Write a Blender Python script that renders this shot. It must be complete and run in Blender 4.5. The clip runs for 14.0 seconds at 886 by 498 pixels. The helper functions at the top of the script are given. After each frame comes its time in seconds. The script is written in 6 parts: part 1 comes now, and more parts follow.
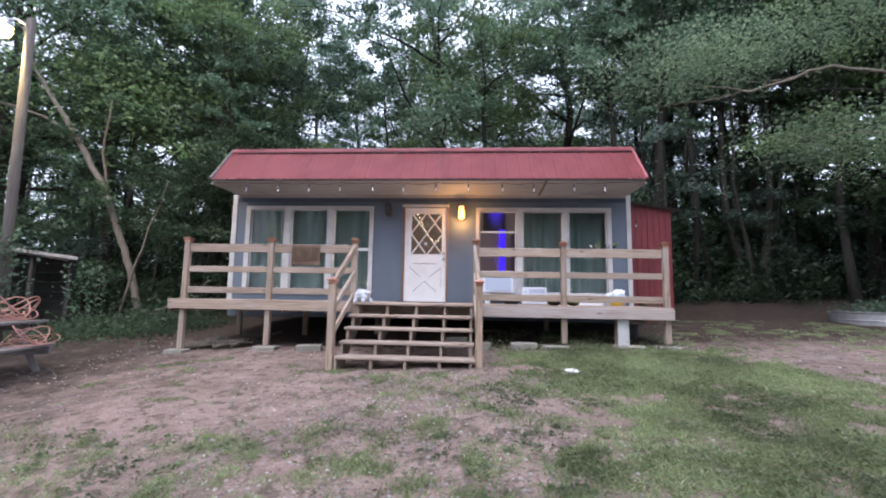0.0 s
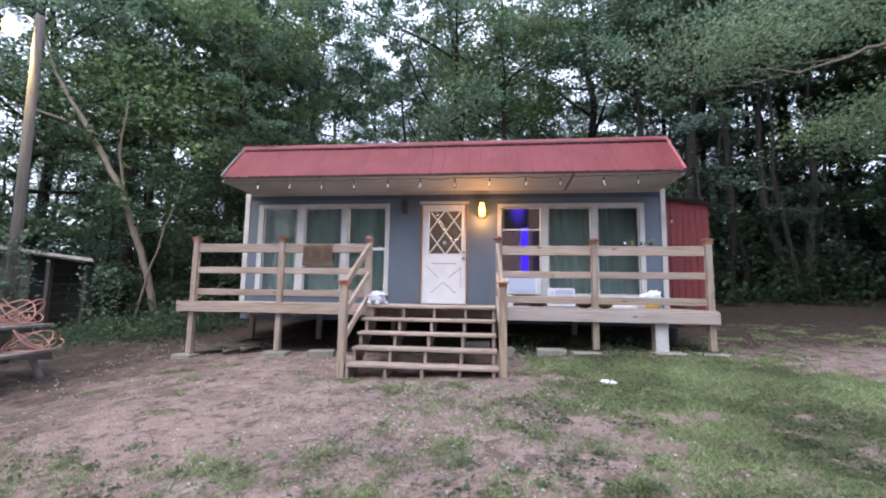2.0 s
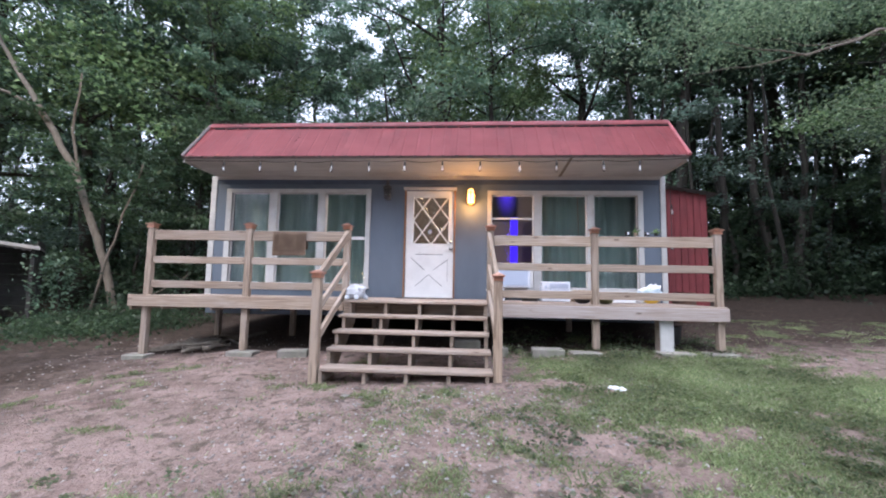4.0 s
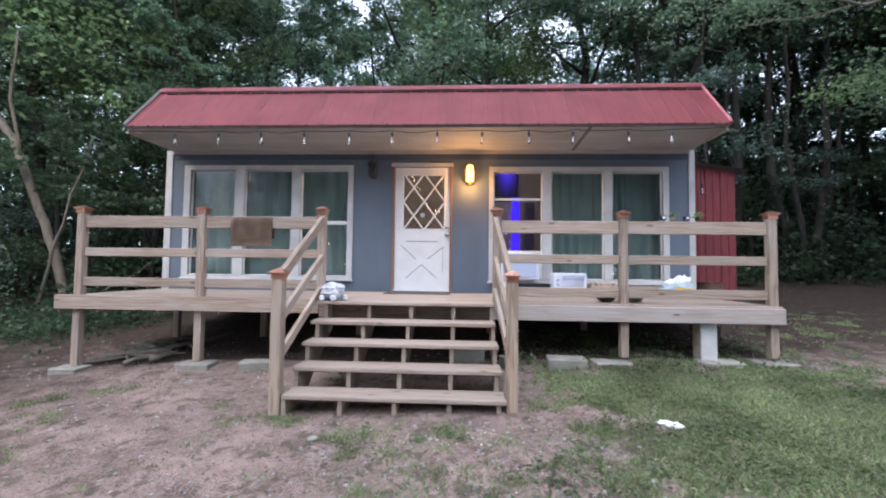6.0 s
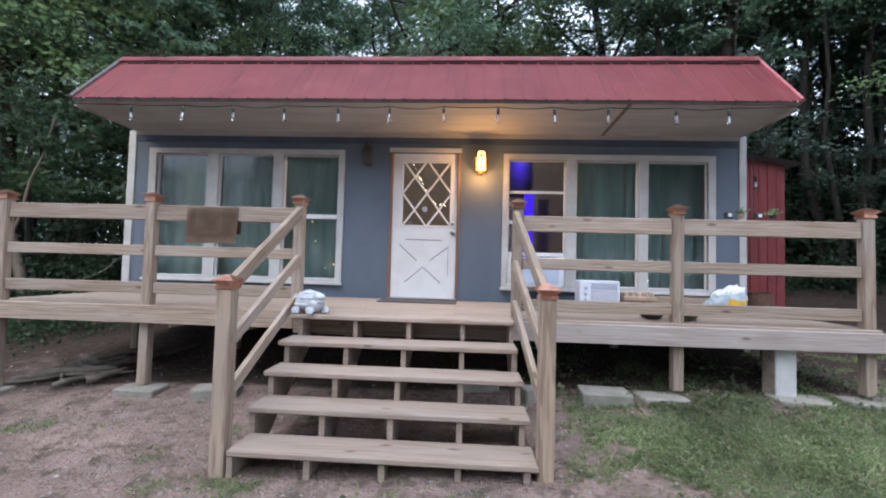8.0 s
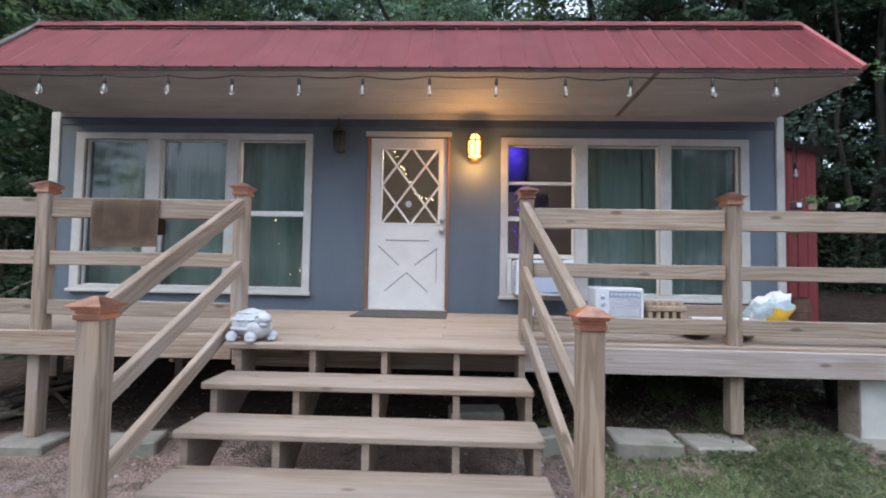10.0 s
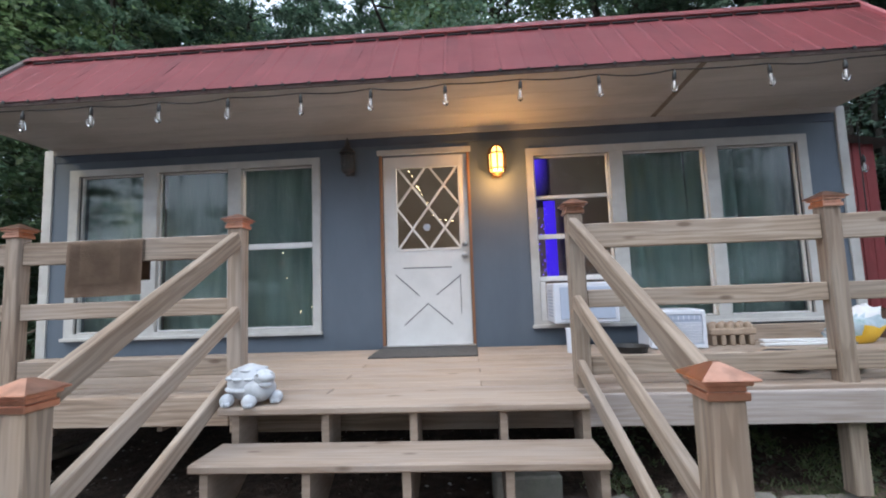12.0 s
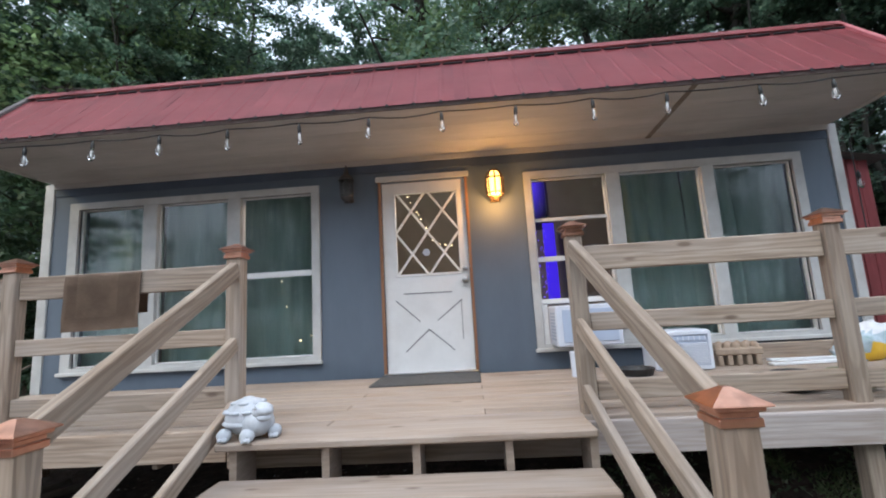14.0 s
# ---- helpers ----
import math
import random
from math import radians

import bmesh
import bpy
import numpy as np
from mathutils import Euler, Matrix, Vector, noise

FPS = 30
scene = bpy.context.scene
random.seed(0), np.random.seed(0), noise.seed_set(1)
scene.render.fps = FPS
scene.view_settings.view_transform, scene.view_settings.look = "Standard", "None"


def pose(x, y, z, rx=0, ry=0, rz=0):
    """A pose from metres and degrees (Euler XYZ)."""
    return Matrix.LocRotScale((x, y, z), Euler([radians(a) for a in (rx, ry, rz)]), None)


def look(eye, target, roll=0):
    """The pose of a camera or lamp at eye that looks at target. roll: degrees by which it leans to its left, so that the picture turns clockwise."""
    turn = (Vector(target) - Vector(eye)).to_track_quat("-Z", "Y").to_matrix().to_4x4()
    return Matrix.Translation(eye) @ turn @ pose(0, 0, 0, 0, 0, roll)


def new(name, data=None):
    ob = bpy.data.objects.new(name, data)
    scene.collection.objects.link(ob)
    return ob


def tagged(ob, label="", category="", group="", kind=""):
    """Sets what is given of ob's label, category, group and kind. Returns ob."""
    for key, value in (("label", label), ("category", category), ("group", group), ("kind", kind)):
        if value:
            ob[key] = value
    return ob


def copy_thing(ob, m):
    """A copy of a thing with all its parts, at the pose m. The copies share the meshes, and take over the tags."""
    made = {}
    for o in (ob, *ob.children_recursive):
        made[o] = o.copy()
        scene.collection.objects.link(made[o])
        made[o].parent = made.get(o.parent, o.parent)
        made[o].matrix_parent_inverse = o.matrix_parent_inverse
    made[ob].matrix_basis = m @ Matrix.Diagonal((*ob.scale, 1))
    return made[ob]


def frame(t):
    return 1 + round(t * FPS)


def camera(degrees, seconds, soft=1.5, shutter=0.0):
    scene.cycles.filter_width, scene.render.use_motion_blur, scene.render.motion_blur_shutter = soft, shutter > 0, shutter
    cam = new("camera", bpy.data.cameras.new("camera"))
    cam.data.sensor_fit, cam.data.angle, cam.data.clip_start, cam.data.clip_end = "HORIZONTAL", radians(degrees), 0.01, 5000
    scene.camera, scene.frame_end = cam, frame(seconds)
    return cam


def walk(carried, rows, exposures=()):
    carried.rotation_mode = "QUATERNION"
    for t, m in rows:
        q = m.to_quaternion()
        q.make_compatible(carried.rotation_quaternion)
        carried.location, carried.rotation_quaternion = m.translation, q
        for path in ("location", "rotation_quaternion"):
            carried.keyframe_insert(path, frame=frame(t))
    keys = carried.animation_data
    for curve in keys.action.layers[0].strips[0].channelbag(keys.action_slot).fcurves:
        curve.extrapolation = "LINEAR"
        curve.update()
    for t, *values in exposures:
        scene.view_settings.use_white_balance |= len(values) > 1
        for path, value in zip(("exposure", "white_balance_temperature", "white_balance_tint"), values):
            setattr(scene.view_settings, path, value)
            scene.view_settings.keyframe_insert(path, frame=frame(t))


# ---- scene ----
cam = camera(91.4, 14.0, 2.0)
PATH = [
    (0, (0.226, -0.113, 0.967), (0.089, 1.869, 1.189), 1.0),
    (0.5, (0.249, 0.073, 0.934), (0.036, 2.05, 1.152), -2.5),
    (1, (0.28, 0.182, 0.963), (0.021, 2.152, 1.192), -2.7),
    (1.5, (0.281, 0.236, 0.98), (0.01, 2.204, 1.209), -0.4),
    (2, (0.19, 0.377, 0.984), (-0.037, 2.351, 1.209), 0.9),
    (2.5, (0.127, 0.459, 1.011), (-0.004, 2.442, 1.235), 0.7),
    (3, (0.153, 0.64, 1.006), (0.037, 2.624, 1.227), 0.5),
    (3.5, (0.143, 0.776, 1.01), (0.015, 2.761, 1.225), 0.5),
    (4, (0.057, 1.006, 1.02), (-0.088, 2.992, 1.208), 1.1),
    (4.2, (0.036, 1.073, 1.01), (-0.092, 3.061, 1.191), 1.3),
    (6.5, (-0.082, 2.369, 1.291), (-0.187, 4.365, 1.375), 0.7),
    (7, (-0.059, 2.626, 1.316), (-0.246, 4.616, 1.404), 1.5),
    (7.5, (-0.136, 2.852, 1.303), (-0.285, 4.845, 1.386), 1.7),
    (10, (-0.216, 4.004, 1.361), (-0.276, 6.001, 1.448), 1.0),
    (10.5, (-0.167, 4.227, 1.403), (-0.236, 6.223, 1.501), 1.1),
    (11, (-0.189, 4.352, 1.417), (-0.29, 6.346, 1.539), 0.8),
    (11.5, (-0.293, 4.469, 1.431), (-0.411, 6.46, 1.583), 0.3),
    (12, (-0.34, 4.498, 1.445), (-0.461, 6.486, 1.628), -2.0),
    (12.5, (-0.323, 4.483, 1.463), (-0.442, 6.467, 1.688), -2.7),
    (13, (-0.302, 4.486, 1.467), (-0.419, 6.466, 1.729), -2.7),
    (13.5, (-0.319, 4.5, 1.461), (-0.433, 6.477, 1.744), -3.0),
    (14, (-0.337, 4.512, 1.456), (-0.453, 6.487, 1.748), -3.3),
]
walk(cam, [(t, look(eye, target, roll)) for t, eye, target, roll in PATH],
     exposures=[(0, 1.09, 5660, 18), (4, 1.22, 5580, 16), (6.5, 1.04, 5500, 13), (14, 0.80, 5620, 6)])

# ---- world and large lights ----
SUN_EL, SUN_AZ = radians(60), radians(200)
world = bpy.data.worlds.new("dusk_sky")
scene.world = world
world.use_nodes = True
wn = world.node_tree
sky = wn.nodes.new("ShaderNodeTexSky")
sky.sky_type = "NISHITA"
sky.sun_disc = False
sky.sun_elevation, sky.sun_rotation = SUN_EL, SUN_AZ
sky.air_density, sky.dust_density, sky.ozone_density = 1.0, 9.0, 1.0
veil = wn.nodes.new("ShaderNodeMixRGB")
veil.inputs[0].default_value = 0.7
veil.inputs[2].default_value = (7.2, 7.5, 8.0, 1)
wn.links.new(sky.outputs[0], veil.inputs[1])
wn.links.new(veil.outputs[0], wn.nodes["Background"].inputs[0])
wn.nodes["Background"].inputs[1].default_value = 0.15
sun = new("sun", bpy.data.lights.new("sun", "SUN"))
sun.data.energy, sun.data.angle, sun.data.color = 0.3, radians(50), (1.0, 0.98, 0.95)
sun.matrix_world = look((0, 0, 0), (-math.sin(SUN_AZ) * math.cos(SUN_EL), -math.cos(SUN_AZ) * math.cos(SUN_EL), -math.sin(SUN_EL)))

# ---- materials ----


def nodes_of(name):
    m = bpy.data.materials.new(name)
    m.use_nodes = True
    t = m.node_tree
    return m, t, t.nodes["Principled BSDF"]


def surface(name, a, b, scale=6.0, rough=0.7, bump=0.15, stretch=(1, 1, 1), metal=0.0, vary=0.0, fine=60.0, dirt=None, dirt_scale=1.2, dirt_amount=0.5, spec=0.5):
    """Two-tone surface: coarse noise between a and b, fine grain in the relief, and optional stains."""
    m, t, p = nodes_of(name)
    n, l = t.nodes, t.links
    tc, mp = n.new("ShaderNodeTexCoord"), n.new("ShaderNodeMapping")
    mp.inputs["Scale"].default_value = stretch
    l.new(tc.outputs["Object"], mp.inputs[0])
    info = n.new("ShaderNodeObjectInfo")
    shift = n.new("ShaderNodeVectorMath")
    shift.operation = "MULTIPLY_ADD"
    l.new(info.outputs["Random"], shift.inputs[0])
    shift.inputs[1].default_value = (37, 53, 71)
    l.new(mp.outputs[0], shift.inputs[2])
    n1 = n.new("ShaderNodeTexNoise")
    n1.inputs["Scale"].default_value, n1.inputs["Detail"].default_value, n1.inputs["Roughness"].default_value = scale, 5, 0.65
    n2 = n.new("ShaderNodeTexNoise")
    n2.inputs["Scale"].default_value, n2.inputs["Detail"].default_value = fine, 3
    for q in (n1, n2):
        l.new(shift.outputs[0], q.inputs["Vector"])
    ramp = n.new("ShaderNodeValToRGB")
    ramp.color_ramp.elements[0].position, ramp.color_ramp.elements[1].position = 0.3, 0.7
    ramp.color_ramp.elements[0].color, ramp.color_ramp.elements[1].color = (*a, 1), (*b, 1)
    l.new(n1.outputs["Fac"], ramp.inputs[0])
    out = ramp.outputs[0]
    if dirt:
        n3 = n.new("ShaderNodeTexNoise")
        n3.inputs["Scale"].default_value, n3.inputs["Detail"].default_value = dirt_scale, 4
        l.new(tc.outputs["Object"], n3.inputs["Vector"])
        r3 = n.new("ShaderNodeValToRGB")
        r3.color_ramp.elements[0].position, r3.color_ramp.elements[1].position = 0.5, 0.72
        r3.color_ramp.elements[1].color = (dirt_amount,) * 3 + (1,)
        l.new(n3.outputs["Fac"], r3.inputs[0])
        mx = n.new("ShaderNodeMixRGB")
        l.new(r3.outputs[0], mx.inputs[0])
        l.new(out, mx.inputs[1])
        mx.inputs[2].default_value = (*dirt, 1)
        out = mx.outputs[0]
    if vary:
        hsv, mr = n.new("ShaderNodeHueSaturation"), n.new("ShaderNodeMapRange")
        mr.inputs["To Min"].default_value, mr.inputs["To Max"].default_value = 1 - vary, 1 + vary
        l.new(info.outputs["Random"], mr.inputs[0])
        l.new(mr.outputs[0], hsv.inputs["Value"])
        l.new(out, hsv.inputs["Color"])
        out = hsv.outputs[0]
    l.new(out, p.inputs["Base Color"])
    p.inputs["Roughness"].default_value, p.inputs["Metallic"].default_value = rough, metal
    p.inputs["Specular IOR Level"].default_value = spec
    if bump:
        add, bp = n.new("ShaderNodeMath"), n.new("ShaderNodeBump")
        l.new(n1.outputs["Fac"], add.inputs[0])
        l.new(n2.outputs["Fac"], add.inputs[1])
        bp.inputs["Strength"].default_value, bp.inputs["Distance"].default_value = bump, 0.01
        l.new(add.outputs[0], bp.inputs["Height"])
        l.new(bp.outputs[0], p.inputs["Normal"])
    return m


def plain(name, c, rough=0.5, metal=0.0, emit=0.0, emit_colour=None):
    m, t, p = nodes_of(name)
    p.inputs["Base Color"].default_value = (*c, 1)
    p.inputs["Roughness"].default_value, p.inputs["Metallic"].default_value = rough, metal
    if emit:
        p.inputs["Emission Color"].default_value = (*(emit_colour or c), 1)
        p.inputs["Emission Strength"].default_value = emit
    return m


def glass(name, tint=(1, 1, 1), rough=0.0):
    m, t, p = nodes_of(name)
    p.inputs["Base Color"].default_value = (*tint, 1)
    p.inputs["Transmission Weight"].default_value = 1
    p.inputs["Roughness"].default_value = rough
    p.inputs["IOR"].default_value = 1.42
    return m


def leafy(name, a, b, c):
    """Leaves: colour by island, part of the light goes through."""
    m, t, p = nodes_of(name)
    n, l = t.nodes, t.links
    geo, ramp = n.new("ShaderNodeNewGeometry"), n.new("ShaderNodeValToRGB")
    ramp.color_ramp.elements[0].color, ramp.color_ramp.elements[1].color = (*a, 1), (*c, 1)
    e = ramp.color_ramp.elements.new(0.6)
    e.color = (*b, 1)
    l.new(geo.outputs["Random Per Island"], ramp.inputs[0])
    info, hsv, mr = n.new("ShaderNodeObjectInfo"), n.new("ShaderNodeHueSaturation"), n.new("ShaderNodeMapRange")
    mr.inputs["To Min"].default_value, mr.inputs["To Max"].default_value = 0.7, 1.35
    l.new(info.outputs["Random"], mr.inputs[0])
    # Large noise lightens and darkens clumps, imitating light and shade in the crowns
    patch, span_of, times = n.new("ShaderNodeTexNoise"), n.new("ShaderNodeMapRange"), n.new("ShaderNodeMath")
    patch.inputs["Scale"].default_value, patch.inputs["Detail"].default_value = 0.9, 3
    l.new(geo.outputs["Position"], patch.inputs["Vector"])
    for key, value in (("From Min", 0.35), ("From Max", 0.65), ("To Min", 0.68), ("To Max", 1.36)):
        span_of.inputs[key].default_value = value
    l.new(patch.outputs[0], span_of.inputs[0])
    times.operation = "MULTIPLY"
    l.new(mr.outputs[0], times.inputs[0])
    l.new(span_of.outputs[0], times.inputs[1])
    l.new(times.outputs[0], hsv.inputs["Value"])
    l.new(ramp.outputs[0], hsv.inputs["Color"])
    l.new(hsv.outputs[0], p.inputs["Base Color"])
    p.inputs["Roughness"].default_value = 0.42
    tr, mix = n.new("ShaderNodeBsdfTranslucent"), n.new("ShaderNodeMixShader")
    l.new(hsv.outputs[0], tr.inputs[0])
    mix.inputs[0].default_value = 0.58
    l.new(p.outputs[0], mix.inputs[1])
    l.new(tr.outputs[0], mix.inputs[2])
    l.new(mix.outputs[0], n["Material Output"].inputs[0])
    return m


def timber(name, a, b, grey, vary=0.12, ring=0.72, rough=0.8):
    """Sawn pine: long grain along the piece's own x, growth rings, knots and greyed patches."""
    m, t, p = nodes_of(name)
    n, l = t.nodes, t.links
    tc, info = n.new("ShaderNodeTexCoord"), n.new("ShaderNodeObjectInfo")

    def coords(scale):
        mp, add = n.new("ShaderNodeMapping"), n.new("ShaderNodeVectorMath")
        mp.inputs["Scale"].default_value = scale
        l.new(tc.outputs["Object"], mp.inputs[0])
        add.operation = "MULTIPLY_ADD"
        l.new(info.outputs["Random"], add.inputs[0])
        add.inputs[1].default_value = (31, 17, 43)
        l.new(mp.outputs[0], add.inputs[2])
        return add.outputs[0]

    def nz(scale, vec, detail=5):
        q = n.new("ShaderNodeTexNoise")
        q.inputs["Scale"].default_value, q.inputs["Detail"].default_value = scale, detail
        l.new(vec, q.inputs["Vector"])
        return q.outputs["Fac"]

    def ramp(src, p0, c0, p1, c1):
        r = n.new("ShaderNodeValToRGB")
        r.color_ramp.elements[0].position, r.color_ramp.elements[0].color = p0, (*c0, 1)
        r.color_ramp.elements[1].position, r.color_ramp.elements[1].color = p1, (*c1, 1)
        l.new(src, r.inputs[0])
        return r.outputs[0]

    def blend(kind, f, x, y):
        q = n.new("ShaderNodeMixRGB")
        q.blend_type = kind
        if isinstance(f, float):
            q.inputs[0].default_value = f
        else:
            l.new(f, q.inputs[0])
        l.new(x, q.inputs[1])
        if isinstance(y, tuple):
            q.inputs[2].default_value = (*y, 1)
        else:
            l.new(y, q.inputs[2])
        return q.outputs[0]

    fine = nz(3.0, coords((0.8, 20, 20)), 7)
    colour = ramp(fine, 0.26, a, 0.74, b)
    wave = n.new("ShaderNodeTexWave")
    wave.bands_direction = "Z"
    wave.inputs["Scale"].default_value, wave.inputs["Distortion"].default_value = 1.3, 12.0
    wave.inputs["Detail"].default_value, wave.inputs["Detail Scale"].default_value = 2.0, 1.2
    l.new(coords((0.9, 8, 8)), wave.inputs["Vector"])
    colour = blend("MULTIPLY", 0.55, colour, ramp(wave.outputs["Fac"], 0.25, (ring, ring * 0.96, ring * 0.92), 0.6, (1, 1, 1)))
    colour = blend("MIX", ramp(nz(1.3, coords((1.0, 3, 3)), 4), 0.45, (0, 0, 0), 0.70, (0.6,) * 3), colour, grey)
    colour = blend("MULTIPLY", ramp(nz(2.2, coords((0.7, 4, 4)), 6), 0.50, (0, 0, 0), 0.68, (0.55,) * 3), colour, (0.70, 0.62, 0.55))
    knot = n.new("ShaderNodeTexVoronoi")
    knot.inputs["Scale"].default_value = 1.0
    l.new(coords((2.4, 7, 7)), knot.inputs["Vector"])
    colour = blend("MIX", ramp(knot.outputs["Distance"], 0.06, (0.75,) * 3, 0.13, (0, 0, 0)), colour, (0.11, 0.072, 0.052))
    hsv, mr = n.new("ShaderNodeHueSaturation"), n.new("ShaderNodeMapRange")
    mr.inputs["To Min"].default_value, mr.inputs["To Max"].default_value = 1 - vary, 1 + vary
    l.new(info.outputs["Random"], mr.inputs[0])
    l.new(mr.outputs[0], hsv.inputs["Value"])
    l.new(colour, hsv.inputs["Color"])
    l.new(hsv.outputs[0], p.inputs["Base Color"])
    p.inputs["Roughness"].default_value = rough
    p.inputs["Specular IOR Level"].default_value = 0.3
    bp = n.new("ShaderNodeBump")
    bp.inputs["Strength"].default_value, bp.inputs["Distance"].default_value = 0.45, 0.006
    l.new(fine, bp.inputs["Height"])
    l.new(bp.outputs[0], p.inputs["Normal"])
    return m


ALONG = (1.0, 14, 14)
M_WOOD = timber("weathered_pine", (0.276, 0.211, 0.158), (0.435, 0.354, 0.281), (0.38, 0.334, 0.296), 0.12, 0.62)
M_DECK = timber("worn_deck_boards", (0.275, 0.219, 0.175), (0.395, 0.324, 0.266), (0.315, 0.272, 0.242), 0.10, 0.95)
M_NEWEL = timber("tan_pine_post", (0.285, 0.212, 0.150), (0.430, 0.335, 0.250), (0.36, 0.300, 0.250), 0.06, 0.38)
M_RIM = timber("pale_rim_board", (0.340, 0.288, 0.258), (0.490, 0.430, 0.398), (0.45, 0.405, 0.39), 0.08, 0.8)
M_STRINGER = surface("rough_framing_wood", (0.25, 0.196, 0.152), (0.36, 0.29, 0.232), 4, 0.8, 0.2, (2, 2, 10), vary=0.1)
M_WALL = surface("blue_grey_siding", (0.105, 0.132, 0.170), (0.130, 0.160, 0.202), 2.5, 0.62, 0.12, (1, 1, 0.3), dirt=(0.075, 0.095, 0.13), dirt_scale=0.8, dirt_amount=0.5)
M_WHITE = surface("white_paint", (0.70, 0.70, 0.69), (0.80, 0.80, 0.79), 3, 0.5, 0.05, dirt=(0.5, 0.48, 0.44), dirt_scale=2.5, dirt_amount=0.35)
M_TRIM = surface("aged_white_trim", (0.44, 0.44, 0.43), (0.57, 0.57, 0.55), 4, 0.6, 0.08, dirt=(0.34, 0.32, 0.3), dirt_scale=3, dirt_amount=0.5)
M_SOFFIT = surface("off_white_soffit", (0.38, 0.37, 0.36), (0.50, 0.48, 0.46), 2, 0.7, 0.08, (0.5, 3, 1), dirt=(0.32, 0.29, 0.26), dirt_scale=1.5, dirt_amount=0.45)
M_ROOF = surface("red_roof_metal", (0.29, 0.060, 0.068), (0.38, 0.090, 0.098), 1.6, 0.5, 0.05, (1, 1, 0.5), dirt=(0.12, 0.038, 0.046), dirt_scale=0.9, dirt_amount=0.7)
M_FLASH = surface("red_flashing", (0.36, 0.09, 0.10), (0.46, 0.14, 0.15), 2, 0.4, 0.05, (0.3, 4, 4), dirt=(0.14, 0.05, 0.05), dirt_scale=2, dirt_amount=0.5)
M_RED = surface("red_barn_paint", (0.150, 0.022, 0.024), (0.225, 0.036, 0.040), 3, 0.65, 0.15, (6, 6, 0.7), dirt=(0.125, 0.024, 0.024), dirt_scale=2, dirt_amount=0.6)
M_JAMB = surface("bare_brown_jamb", (0.22, 0.10, 0.05), (0.32, 0.17, 0.09), 8, 0.7, 0.1, (1, 1, 0.1))
M_COPPER = surface("copper_cap", (0.60, 0.300, 0.200), (0.74, 0.420, 0.300), 9, 0.30, 0.06, metal=1.0, vary=0.15, dirt=(0.188, 0.104, 0.076), dirt_scale=12, dirt_amount=0.5)
M_CONCRETE = surface("grey_concrete", (0.201, 0.194, 0.167), (0.329, 0.301, 0.265), 8, 0.9, 0.3, vary=0.1, dirt=(0.159, 0.184, 0.112), dirt_scale=4, dirt_amount=0.5)
M_STEEL = plain("satin_steel", (0.55, 0.55, 0.56), 0.3, 1.0)
M_BLACK = surface("black_plastic", (0.012, 0.012, 0.012), (0.03, 0.03, 0.03), 12, 0.5, 0.1)
M_IRON = surface("dark_iron", (0.05, 0.055, 0.06), (0.10, 0.10, 0.105), 14, 0.5, 0.1, metal=0.5)
M_PLASTIC = surface("white_appliance_plastic", (0.62, 0.65, 0.72), (0.70, 0.73, 0.80), 4, 0.4, 0.03)
M_GRILLE = plain("grey_blue_grille", (0.42, 0.48, 0.60), 0.5)
M_GLASS = glass("window_glass", (0.93, 0.97, 0.96))
M_BULB = glass("clear_bulb_glass", (1, 1, 1))
M_CURTAIN = surface("grey_green_curtain", (0.26, 0.375, 0.36), (0.37, 0.49, 0.465), 3, 0.9, 0.1, (6, 1, 0.4))
M_ROOM = surface("dim_room_walls", (0.30, 0.27, 0.25), (0.38, 0.34, 0.32), 2, 0.9, 0.05)
M_FLOOR = surface("room_floor", (0.09, 0.06, 0.04), (0.14, 0.10, 0.07), 3, 0.6, 0.05, (1, 8, 1))
M_BARK = surface("tree_bark", (0.022, 0.020, 0.016), (0.055, 0.049, 0.040), 5, 0.95, 0.9, (5, 5, 0.8), vary=0.25, fine=25)
M_PALE_BARK = surface("pale_bark", (0.122, 0.103, 0.080), (0.212, 0.182, 0.145), 4, 0.9, 0.5, (3, 3, 1), dirt=(0.098, 0.087, 0.061), dirt_scale=2)
M_LEAF = leafy("woodland_leaves", (0.076, 0.132, 0.088), (0.126, 0.200, 0.130), (0.205, 0.285, 0.190))
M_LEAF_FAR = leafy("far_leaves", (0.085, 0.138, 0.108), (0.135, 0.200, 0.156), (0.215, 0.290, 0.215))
# Darker copy of the woodland greens: understory shade is put into the colour
M_LEAF_SHADE = leafy("shade_painted_leaves", (0.030, 0.052, 0.030), (0.050, 0.082, 0.046), (0.095, 0.135, 0.076))
# Between woodland and shade greens: dimmer light low down is put into the colour
M_LEAF_LOW = leafy("half_shade_leaves", (0.036, 0.064, 0.033), (0.064, 0.104, 0.054), (0.112, 0.160, 0.085))
M_LEAF_OVER = leafy("overhanging_leaves", (0.098, 0.150, 0.084), (0.152, 0.215, 0.120), (0.240, 0.305, 0.180))
M_LEAF_LIGHT = leafy("bright_leaves", (0.105, 0.167, 0.069), (0.161, 0.246, 0.106), (0.249, 0.333, 0.164))
M_GRASS = leafy("short_grass", (0.138, 0.190, 0.082), (0.230, 0.285, 0.132), (0.370, 0.378, 0.228))
M_POLE = surface("grey_utility_pole", (0.090, 0.078, 0.066), (0.156, 0.138, 0.120), 5, 0.9, 0.4, (6, 6, 0.5), dirt=(0.060, 0.048, 0.042))
